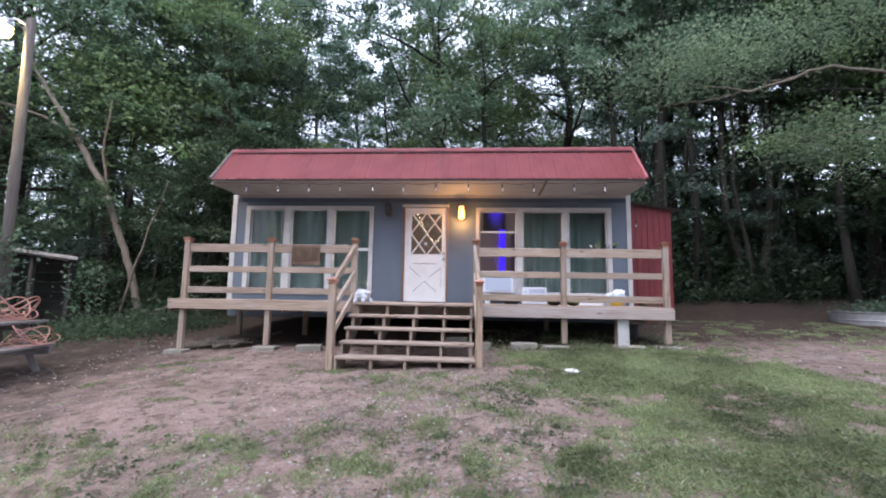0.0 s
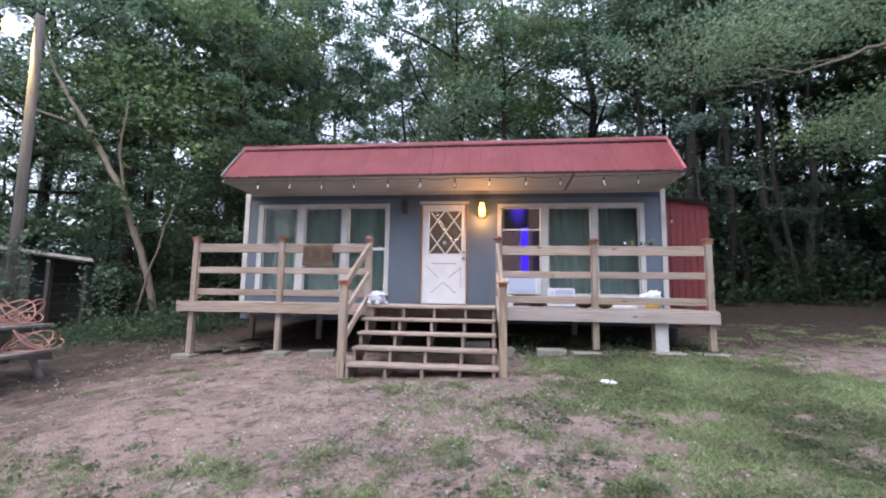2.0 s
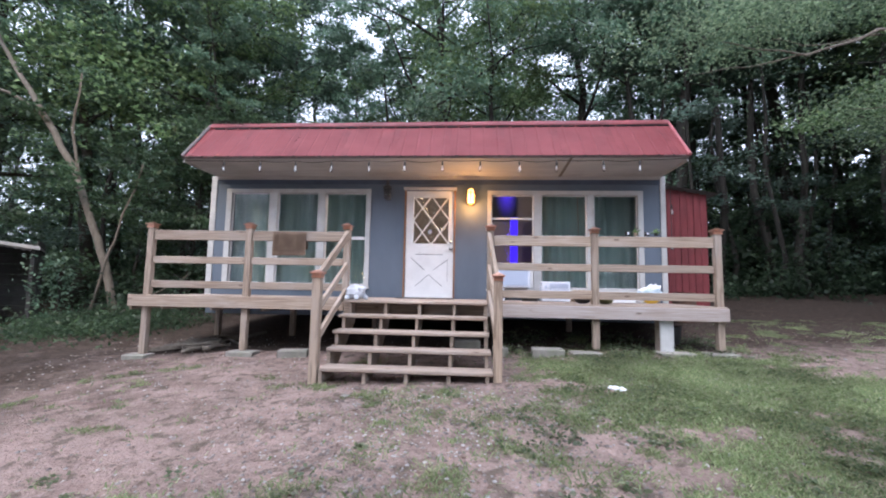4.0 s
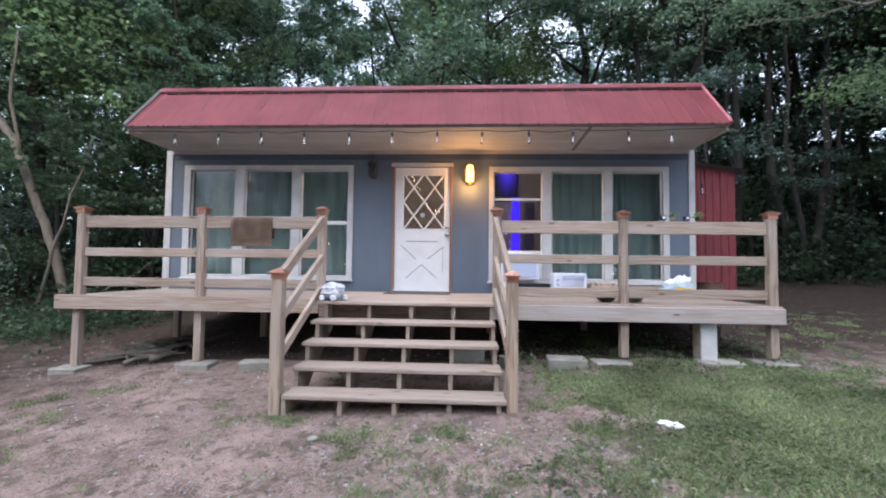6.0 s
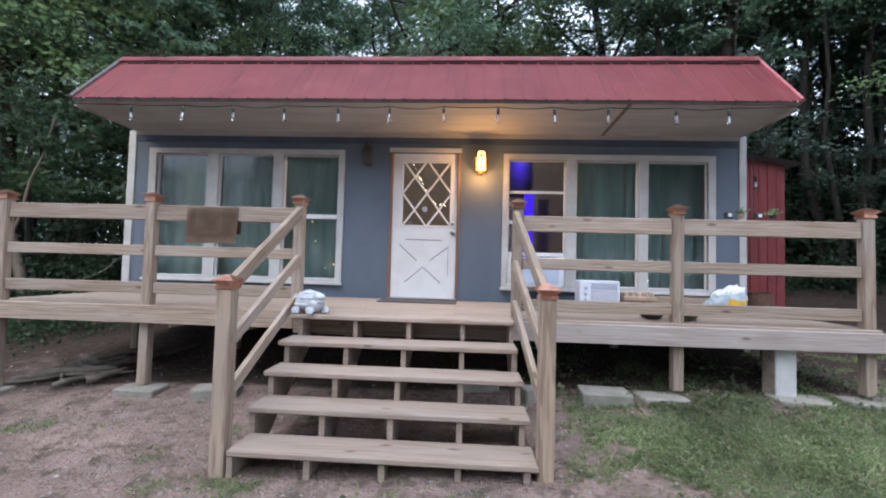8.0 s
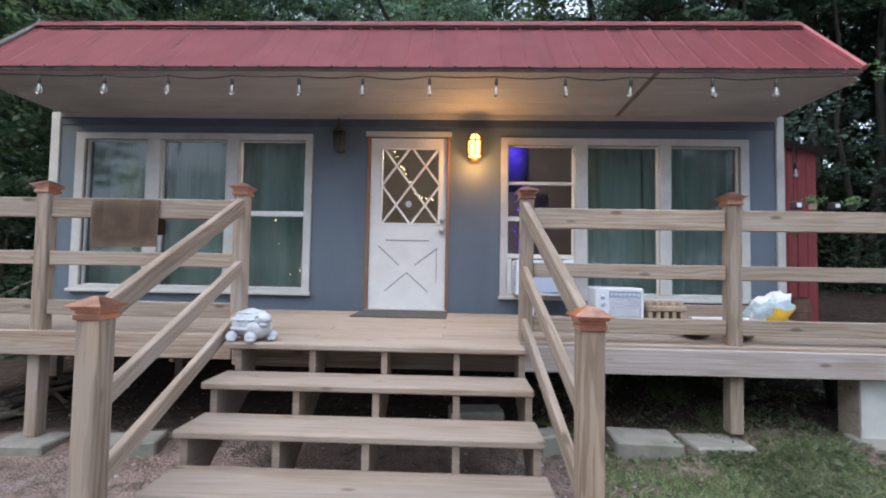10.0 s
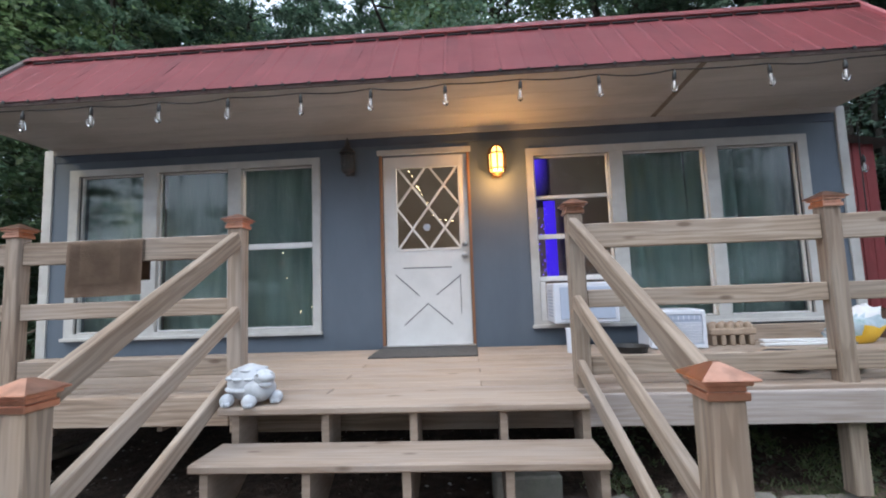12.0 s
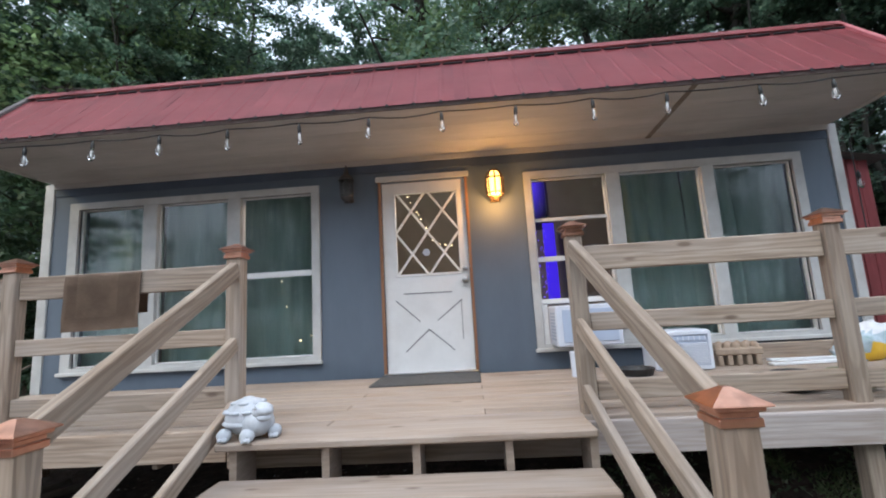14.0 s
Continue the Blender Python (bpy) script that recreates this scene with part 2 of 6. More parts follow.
M_OLD_WOOD = surface("grey_old_wood", (0.111, 0.102, 0.098), (0.230, 0.208, 0.196), 4, 0.9, 0.4, ALONG, vary=0.2, dirt=(0.068, 0.068, 0.051), dirt_scale=3)
M_TIN = surface("weathered_tin", (0.255, 0.246, 0.230), (0.383, 0.365, 0.340), 3, 0.6, 0.1, metal=0.4, dirt=(0.170, 0.102, 0.068), dirt_scale=2)
M_GALV = surface("galvanised_steel", (0.28, 0.285, 0.29), (0.42, 0.425, 0.43), 5, 0.5, 0.08, metal=0.6, dirt=(0.2, 0.19, 0.17))
M_ORANGE = surface("orange_hose", (0.33, 0.155, 0.12), (0.45, 0.245, 0.195), 6, 0.6, 0.05)
M_TOWEL = surface("brown_towel", (0.16, 0.11, 0.075), (0.25, 0.175, 0.125), 5, 0.98, 0.8, fine=150, dirt=(0.10, 0.06, 0.04), dirt_scale=5)
M_STONE = surface("pale_blue_grey_stone", (0.510, 0.535, 0.578), (0.629, 0.654, 0.689), 7, 0.85, 0.25, dirt=(0.281, 0.297, 0.323), dirt_scale=10, dirt_amount=0.5)
M_MAT = surface("dark_door_mat", (0.05, 0.05, 0.052), (0.09, 0.09, 0.09), 20, 0.95, 0.6, fine=200)
M_CARDBOARD = surface("tan_moulded_pulp", (0.30, 0.23, 0.17), (0.42, 0.33, 0.25), 8, 0.95, 0.2)
M_PAPER = surface("white_scrap", (0.65, 0.66, 0.68), (0.8, 0.8, 0.82), 6, 0.7, 0.2)
M_YELLOW = surface("yellow_sack", (0.72, 0.42, 0.02), (0.80, 0.52, 0.04), 6, 0.45, 0.15)
M_STAR = plain("fairy_and_fill_glow", (1, 0.8, 0.5), 0.5, 0, 6.0, (1.0, 0.72, 0.35))


def wall_wash(name, colour, strength):
    """A glowing sheet imitating light cast on a wall, brightest along its middle."""
    m, t, p = nodes_of(name)
    n, l = t.nodes, t.links
    tc, mp, grad, mul = n.new("ShaderNodeTexCoord"), n.new("ShaderNodeMapping"), n.new("ShaderNodeTexGradient"), n.new("ShaderNodeMath")
    grad.gradient_type = "QUADRATIC_SPHERE"
    mp.inputs["Location"].default_value, mp.inputs["Scale"].default_value = (-1.05, 0.0, -0.95), (1.75, 0.0, 1.25)
    l.new(tc.outputs["Generated"], mp.inputs[0])
    l.new(mp.outputs[0], grad.inputs[0])
    mul.operation = "MULTIPLY"
    l.new(grad.outputs["Fac"], mul.inputs[0])
    mul.inputs[1].default_value = strength
    p.inputs["Base Color"].default_value = (0.02, 0.02, 0.03, 1)
    p.inputs["Emission Color"].default_value = (*colour, 1)
    l.new(mul.outputs[0], p.inputs["Emission Strength"])
    return m


M_LED = wall_wash("blue_wall_wash", (0.13, 0.05, 1.0), 0.55)
M_LED_STRIP = plain("blue_led_strip", (0.1, 0.05, 1), 0.5, 0, 0.34, (0.07, 0.02, 1.0))
M_LED_DOT = plain("blue_led_dot", (0.3, 0.2, 1), 0.5, 0, 1.6, (0.16, 0.06, 1.0))
M_LAMPGLOW = plain("warm_lamp_glow", (1, 0.7, 0.3), 0.5, 0, 3.4, (1.0, 0.47, 0.09))
M_YARDGLOW = plain("yard_lamp_glow", (1, 0.8, 0.4), 0.5, 0, 7.0, (1.0, 0.66, 0.20))
M_STICKER = plain("pale_sticker", (0.45, 0.5, 0.6), 0.5)


# ---- mesh helpers ----
def box_bm(sx, sy, sz, bevel=0.004, at=(0, 0, 0), bm=None):
    """A bevelled box centred at a place."""
    b = bmesh.new()
    bmesh.ops.create_cube(b, size=1, matrix=Matrix.Translation(at) @ Matrix.Diagonal((sx, sy, sz, 1)))
    if bevel:
        bmesh.ops.bevel(b, geom=b.edges[:], offset=min(bevel, 0.45 * min(sx, sy, sz)), segments=1, affect="EDGES")
    if bm is None:
        return b
    me = bpy.data.meshes.new("tmp")
    b.to_mesh(me)
    b.free()
    bm.from_mesh(me)
    bpy.data.meshes.remove(me)
    return bm


def span(x0, x1, y0, y1, z0, z1, bevel=0.004, bm=None):
    return box_bm(x1 - x0, y1 - y0, z1 - z0, bevel, ((x0 + x1) / 2, (y0 + y1) / 2, (z0 + z1) / 2), bm)


def lathe(profile, n=20, at=(0, 0, 0), bm=None):
    """Turns (radius, height) pairs round the z axis."""
    bm = bm or bmesh.new()
    rings = []
    for r, z in profile:
        rings.append([bm.verts.new((at[0] + r * math.cos(2 * math.pi * i / n), at[1] + r * math.sin(2 * math.pi * i / n), at[2] + z)) for i in range(n)])
    for a, b in zip(rings, rings[1:]):
        for i in range(n):
            bm.faces.new((a[i], a[(i + 1) % n], b[(i + 1) % n], b[i]))
    bm.faces.new(rings[0][::-1])
    bm.faces.new(rings[-1])
    return bm


def tube_data(pts, radii, n=7):
    """Vertices and faces of a tapered tube through points."""
    vs, fs = [], []
    pts = [Vector(p) for p in pts]
    for i, p in enumerate(pts):
        d = (pts[min(i + 1, len(pts) - 1)] - pts[max(i - 1, 0)]).normalized()
        u = d.cross(Vector((0.31, 0.95, 0.07)))
        if u.length < 0.05:
            u = d.cross(Vector((1, 0, 0)))
        u.normalize()
        w = d.cross(u)
        for k in range(n):
            a = 2 * math.pi * k / n
            vs.append(p + float(radii[i]) * (math.cos(a) * u + math.sin(a) * w))
    for i in range(len(pts) - 1):
        for k in range(n):
            fs.append((i * n + k, i * n + (k + 1) % n, (i + 1) * n + (k + 1) % n, (i + 1) * n + k))
    fs.append(tuple(range(n))[::-1])
    fs.append(tuple((len(pts) - 1) * n + k for k in range(n)))
    return vs, fs


def tube_bm(pts, radii, n=7, bm=None):
    bm = bm or bmesh.new()
    if isinstance(radii, (int, float)):
        radii = [radii] * len(pts)
    vs, fs = tube_data(pts, radii, n)
    made = [bm.verts.new(v) for v in vs]
    for f in fs:
        bm.faces.new([made[i] for i in f])
    return bm


def smooth(me, angle=40):
    for p in me.polygons:
        p.use_smooth = True
    return me


def mesh_of(name, bm, material, soft=False):
    bmesh.ops.recalc_face_normals(bm, faces=bm.faces[:])
    me = bpy.data.meshes.new(name)
    bm.to_mesh(me)
    bm.free()
    me.materials.append(material)
    if soft:
        smooth(me)
    return me


def part(name, bm, material, parent, label="", at=None, soft=False):
    """Links a bmesh, or a mesh, as one object under a thing or part."""
    me = bm if isinstance(bm, bpy.types.Mesh) else mesh_of(name, bm, material, soft)
    ob = new(name, me)
    ob.parent = parent
    if at is not None:
        ob.matrix_basis = at
    return tagged(ob, label)


def thing(name, label, category, at=None, group="", kind=""):
    ob = new(name)
    if at is not None:
        ob.matrix_basis = at
    return tagged(ob, label, category, group, kind)


def solid(name, bm, material, label, category, at=None, group="", kind="", soft=False):
    ob = new(name, mesh_of(name, bm, material, soft))
    if at is not None:
        ob.matrix_basis = at
    return tagged(ob, label, category, group, kind)


BOARDS = {}


def board(name, parent, material, a, b, wide, thick, up=(0, 0, 1), label="", bevel=0.005):
    """A straight timber from a to b: wide measured along up, thick across it; its own x runs along the grain."""
    a, b = Vector(a), Vector(b)
    key = (round((b - a).length, 3), wide, thick, material.name)
    if key not in BOARDS:
        BOARDS[key] = mesh_of(name, box_bm(key[0], thick, wide, bevel), material)
    x = (b - a).normalized()
    y = Vector(up).cross(x).normalized()
    z = x.cross(y)
    m = Matrix((x, y, z)).transposed().to_4x4()
    m.translation = (a + b) / 2
    return part(name, BOARDS[key], material, parent, label, m)


def wobble(x, y, s=0.5, k=0.0):
    return noise.noise(Vector((x * s, y * s, k)))


def ground_z(x, y):
    """The yard rises towards the cabin and a little to its red side."""
    yy = max(-4.0, min(y, 15.0))
    xx = max(-14.0, min(x, 14.0))
    return -0.095 + 0.035 * xx + 0.077 * (yy - 4) + 0.05 * wobble(x, y, 0.45) + 0.022 * wobble(x, y, 1.7, 3) + 0.012 * wobble(x, y, 3.1, 9)


def grassy(x, y):
    """How green the yard is at a place, 0 to 1."""
    v = 0.80 * math.exp(-(((x - 2.6) / 1.35) ** 2 + ((y - 4.4) / 1.9) ** 2)) + 0.55 * math.exp(-(((x - 3.6) / 1.3) ** 2 + ((y - 3.2) / 1.2) ** 2))
    v += 0.30 * math.exp(-(((x + 0.2) / 2.6) ** 2 + ((y - 2.6) / 1.3) ** 2)) + 0.7 * math.exp(-(((x + 8.2) / 2.2) ** 2 + ((y - 9.5) / 2.2) ** 2))
    v += 0.35 * math.exp(-(((x + 0.4) / 1.0) ** 2 + ((y - 5.2) / 0.5) ** 2))
    v += 0.85 * math.exp(-((y - 6.3) / 1.3) ** 2) * max(0.0, min(1.0, (x - 0.2) / 0.8)) * max(0.0, min(1.0, (4.6 - x) / 1.5))
    v += 0.9 * max(0.0, min(1.0, (y - 12.5) / 3)) + 0.6 * max(0.0, min(1.0, (-x - 9) / 3)) + 0.6 * max(0.0, min(1.0, (x - 9.5) / 3))
    v += 0.32 * max(0.0, min(1.0, (x - 4.2) / 0.8)) * math.exp(-((y - 8.0) / 1.6) ** 2)
    v += 0.5 * wobble(x, y, 0.9, 7) + 0.8 * wobble(x, y, 2.6, 11) + 0.5 * wobble(x, y, 6.0, 15)
    return max(0.0, min(1.0, (v - 0.28) / 0.6))


# ---- ground ----
def lines(lo, hi, near_lo, near_hi, step, grow=1.22):
    xs = list(np.arange(near_lo, near_hi + 1e-6, step))
    d = step
    while xs[-1] < hi:
        d *= grow
        xs.append(xs[-1] + d)
    d = step
    while xs[0] > lo:
        d *= grow
        xs.insert(0, xs[0] - d)
    return xs


def ground_material():
    m, t, p = nodes_of("yard_soil_and_grass")
    n, l = t.nodes, t.links
    tc, at = n.new("ShaderNodeTexCoord"), n.new("ShaderNodeAttribute")
    at.attribute_name = "grass"
    shade_floor = n.new("ShaderNodeAttribute")
    shade_floor.attribute_name = "litter_and_shade"

    def nz(scale, detail=5, rough=0.6):
        q = n.new("ShaderNodeTexNoise")
        q.inputs["Scale"].default_value, q.inputs["Detail"].default_value, q.inputs["Roughness"].default_value = scale, detail, rough
        l.new(tc.outputs["Object"], q.inputs["Vector"])
        return q.outputs["Fac"]

    def ramp(src, stops):
        r = n.new("ShaderNodeValToRGB")
        r.color_ramp.elements[0].position, r.color_ramp.elements[0].color = stops[0][0], (*stops[0][1], 1)
        r.color_ramp.elements[1].position, r.color_ramp.elements[1].color = stops[-1][0], (*stops[-1][1], 1)
        for pos, c in stops[1:-1]:
            r.color_ramp.elements.new(pos).color = (*c, 1)
        l.new(src, r.inputs[0])
        return r.outputs[0]

    def mix(f, a, b):
        q = n.new("ShaderNodeMixRGB")
        l.new(f, q.inputs[0])
        l.new(a, q.inputs[1])
        l.new(b, q.inputs[2])
        return q.outputs[0]

    soil = ramp(nz(1.1), [(0.3, (0.263, 0.182, 0.156)), (0.43, (0.515, 0.380, 0.336)), (0.58, (0.336, 0.248, 0.215)), (0.70, (0.538, 0.435, 0.407))])
    specks = ramp(nz(30, 4, 0.75), [(0.40, (0.177, 0.127, 0.099)), (0.55, (0.373, 0.285, 0.245)), (0.70, (0.600, 0.529, 0.502))])
    soil = mix(ramp(nz(3.4, 8, 0.8), [(0.50, (0, 0, 0)), (0.63, (0.85,) * 3)]), soil, ramp(nz(6.0, 5), [(0.3, (0.10, 0.075, 0.058)), (0.7, (0.22, 0.165, 0.135))]))
    earth = mix(ramp(nz(5), [(0.35, (0.1,) * 3), (0.7, (0.5,) * 3)]), soil, specks)
    clods = ramp(nz(12, 5), [(0.3, (0.085, 0.075, 0.055)), (0.7, (0.17, 0.145, 0.11))])
    earth = mix(ramp(nz(7.5, 4, 0.55), [(0.56, (0, 0, 0)), (0.64, (0.7,) * 3)]), earth, clods)
    turf = ramp(nz(22, 4), [(0.3, (0.066, 0.082, 0.038)), (0.5, (0.125, 0.150, 0.070)), (0.72, (0.235, 0.220, 0.140))])
    add, sub = n.new("ShaderNodeMath"), n.new("ShaderNodeMath")
    l.new(at.outputs["Fac"], add.inputs[0])
    sub.operation = "MULTIPLY_ADD"
    l.new(nz(9), sub.inputs[0])
    sub.inputs[1].default_value, sub.inputs[2].default_value = 2.2, -1.1
    l.new(sub.outputs[0], add.inputs[1])
    mask = ramp(add.outputs[0], [(0.40, (0, 0, 0)), (0.85, (0.8,) * 3)])
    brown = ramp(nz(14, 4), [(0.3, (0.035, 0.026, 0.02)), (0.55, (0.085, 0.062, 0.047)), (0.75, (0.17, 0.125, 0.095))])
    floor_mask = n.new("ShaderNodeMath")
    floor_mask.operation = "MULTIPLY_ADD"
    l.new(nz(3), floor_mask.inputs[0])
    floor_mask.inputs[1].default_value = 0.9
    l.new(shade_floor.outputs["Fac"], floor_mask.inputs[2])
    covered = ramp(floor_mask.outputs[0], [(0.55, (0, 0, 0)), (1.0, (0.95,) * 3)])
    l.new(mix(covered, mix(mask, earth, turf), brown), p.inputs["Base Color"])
    p.inputs["Roughness"].default_value = 0.95
    p.inputs["Specular IOR Level"].default_value = 0.2
    bp, ad = n.new("ShaderNodeBump"), n.new("ShaderNodeMath")
    l.new(nz(7), ad.inputs[0])
    l.new(nz(45, 3), ad.inputs[1])
    l.new(ad.outputs[0], bp.inputs["Height"])
    bp.inputs["Strength"].default_value, bp.inputs["Distance"].default_value = 1.0, 0.09
    l.new(bp.outputs[0], p.inputs["Normal"])
    return m


PORCH = (-4.9, 3.4)


def build_ground():
    xs, ys = lines(-400, 400, -8, 8, 0.16), lines(-300, 500, 0, 10, 0.16)
    vs = [(x, y, ground_z(x, y)) for y in ys for x in xs]
    w = len(xs)
    fs = [(j * w + i, j * w + i + 1, (j + 1) * w + i + 1, (j + 1) * w + i) for j in range(len(ys) - 1) for i in range(w - 1)]
    me = bpy.data.meshes.new("ground")
    me.from_pydata(vs, [], fs)
    a = me.attributes.new("grass", "FLOAT", "POINT")
    a.data.foreach_set("value", [grassy(x, y) for x, y, z in vs])
    # Brown cover: leaf litter near trees, darker soil west, shade painted under porch
    b = me.attributes.new("litter_and_shade", "FLOAT", "POINT")
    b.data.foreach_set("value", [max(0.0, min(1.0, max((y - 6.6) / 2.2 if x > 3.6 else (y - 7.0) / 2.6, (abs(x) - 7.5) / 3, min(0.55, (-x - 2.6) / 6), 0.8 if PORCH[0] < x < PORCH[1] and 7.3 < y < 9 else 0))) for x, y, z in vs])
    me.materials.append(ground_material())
    smooth(me)
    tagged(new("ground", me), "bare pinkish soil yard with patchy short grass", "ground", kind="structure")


build_ground()

# ---- cabin ----
X0, X1, WY, BACK = -5.06, 3.48, 9.0, 14.0
DECK, SOFFIT = 0.86, 3.16
cabin = thing("cabin", "small blue-grey cabin with red metal roof and white trim", "house")
DOOR = (-1.235, -0.335, 0.87, 2.875)
LWIN = (-4.66, -2.0, 1.09, 2.83)
RWIN = (0.365, 3.01, 1.09, 2.80)


def wall_with_holes(x0, x1, z0, z1, y0, y1, holes):
    """One slab with openings right through it."""
    xs = sorted({x0, x1, *(h[0] for h in holes), *(h[1] for h in holes)})
    zs = sorted({z0, z1, *(h[2] for h in holes), *(h[3] for h in holes)})
    bm = bmesh.new()
    grid = {(i, k): bm.verts.new((x, y0, z)) for i, x in enumerate(xs) for k, z in enumerate(zs)}
    for i in range(len(xs) - 1):
        for k in range(len(zs) - 1):
            cx, cz = (xs[i] + xs[i + 1]) / 2, (zs[k] + zs[k + 1]) / 2
            if not any(h[0] < cx < h[1] and h[2] < cz < h[3] for h in holes):
                bm.faces.new((grid[i, k], grid[i + 1, k], grid[i + 1, k + 1], grid[i, k + 1]))
    out = bmesh.ops.extrude_face_region(bm, geom=bm.faces[:])
    for v in out["geom"]:
        if isinstance(v, bmesh.types.BMVert):
            v.co.y = y1
    bmesh.ops.delete(bm, geom=[v for v in bm.verts if not v.link_faces], context="VERTS")
    return bm


part("wall", wall_with_holes(X0, X1, 0.55, 3.3, WY, WY + 0.12, [DOOR, LWIN, RWIN]), M_WALL, cabin, "blue-grey painted front wall")
part("wall", span(X0, X0 + 0.12, WY + 0.12, BACK, 0.55, 3.3, 0), M_WALL, cabin)
part("wall", span(X1 - 0.12, X1, WY + 0.12, BACK, 0.55, 3.3, 0), M_WALL, cabin)
part("wall", span(X0, X1, BACK, BACK + 0.12, 0.55, 3.99, 0), M_WALL, cabin)
part("floor", span(X0 + 0.12, X1 - 0.12, WY + 0.12, BACK, 0.60, 0.84, 0), M_FLOOR, cabin, "dim wooden room floor")
part("ceiling", span(X0 + 0.12, X1 - 0.12, WY + 0.12, BACK, 3.96, 4.0, 0), M_ROOM, cabin)
part("room_wall", span(X0 + 0.14, X1 - 0.14, 12.4, 12.5, 0.85, 3.955, 0), M_ROOM, cabin, "dim inner wall")
for a, b in ((-5.09, -4.98), (3.41, 3.50)):
    part("corner_trim", span(a, b, WY - 0.022, WY + 0.10, 0.62, 3.15), M_TRIM, cabin, "aged white corner board")
# Darker strip on the wall: the soffit's shade is put into its colour
part("frieze_board", span(-4.978, 3.408, WY - 0.014, WY + 0.0, 3.00, 3.085), surface("soffit_shade_blue", (0.055, 0.075, 0.11), (0.08, 0.105, 0.15), 3, 0.7, 0.1), cabin, "darker blue strip standing in for shade under the soffit")
part("skirt_board", span(X0, X1, WY - 0.006, WY + 0.05, 0.50, 0.80), M_WALL, cabin)

M_JOINT = surface("dirty_joint_wood", (0.13, 0.105, 0.085), (0.21, 0.175, 0.145), 8, 0.9, 0.2)
# soffit strips with a gap at one joint
for a, b in ((-4.99, 1.595), (1.625, 3.44)):
    for i in range(3):
        y0 = 7.965 + i * 0.342
        bm = span(a, b, y0, y0 + 0.340, 3.192, 3.2078, 0.002)
        for v in bm.verts:
            v.co.z -= 0.0468 * (v.co.y - 7.965)
        part("soffit_panel", bm, M_SOFFIT, cabin)
# Dark strip paints the shadow line just below the roof sheet's edge
part("fascia", span(-4.99, 3.44, 7.953, 7.9625, 3.187, 3.221, 0.002), surface("eave_shadow_brown", (0.045, 0.030, 0.027), (0.085, 0.058, 0.050), 9, 0.9, 0.2), cabin, "thin dark strip standing in for the shadow line at the eave")
for i in range(3):
    bm = span(1.585, 1.637, 7.968 + i * 0.342, 8.30 + i * 0.342, 3.188, 3.1915, 0)
    for v in bm.verts:
        v.co.z -= 0.0468 * (v.co.y - 7.965)
    part("joint_strip", bm, M_JOINT, cabin)
part("wall_trim", span(-4.975, 3.405, WY - 0.035, WY - 0.0145, 3.088, 3.156), M_SOFFIT, cabin, "grey-white trim between wall and soffit")
part("soffit_backing", span(-4.98, 3.43, 7.99, 9.0, 3.212, 3.222, 0), M_BLACK, cabin)
for x in (-4.99, 3.44):
    bm = bmesh.new()
    q = [(x + d, y, z) for d in (-0.012, 0.012) for y, z in ((7.99, 3.14), (9.0, 3.15), (9.0, 4.0), (8.68, 4.02))]
    v = [bm.verts.new(c) for c in q]
    bm.faces.new(v[:4]), bm.faces.new(v[4:][::-1])
    for i in range(4):
        bm.faces.new((v[i], v[(i + 1) % 4], v[4 + (i + 1) % 4], v[4 + i]))
    part("roof_end", bm, M_SOFFIT, cabin)

# steep ribbed face of the roof
roof = part("roof", span(-4.93, 3.38, 8.72, 8.78, 3.3, 4.02, 0), M_BLACK, cabin, "faded red ribbed metal roof")
EAVE, TOP = Vector((0, 7.945, 3.225)), Vector((0, 8.69, 4.055))
SLOPE = TOP - EAVE
NORMAL = Vector((0, -SLOPE.z, SLOPE.y)).normalized()
RIB = 0.2305


def roof_panel(width):
    """A sheet with raised ribs; local x across, from eave to top, with a folded lip."""
    prof = []
    n = round(width / RIB)
    for i in range(n):
        c = (i + 0.5) * RIB
        prof += [(c - RIB / 2, 0), (c - 0.022, 0), (c - 0.008, 0.0045), (c + 0.008, 0.0045), (c + 0.022, 0)]
    prof.append((n * RIB, 0))
    bm = bmesh.new()
    rows = []
    for s in np.linspace(0, 1, 5):
        rows.append([bm.verts.new(EAVE + SLOPE * s + NORMAL * (h + 0.002 * math.sin(9 * s + 3 * x)) + Vector((x, 0, 0))) for x, h in prof])
    for a, b in zip(rows, rows[1:]):
        for i in range(len(prof) - 1):
            bm.faces.new((a[i], a[i + 1], b[i + 1], b[i]))
    bmesh.ops.solidify(bm, geom=bm.faces[:], thickness=0.003)
    return mesh_of("roof_panel", bm, M_ROOF)


wide = 4 * RIB
sheet = roof_panel(wide)
for i in range(9):
    part("roof_panel", sheet, M_ROOF, roof, "", pose(-4.98 + i * wide, 0, 0.0015 * (i % 2)))
last = roof_panel(RIB)
part("roof_panel", last, M_ROOF, roof, "", pose(-4.98 + 9 * wide - 0.11, 0, 0.001))
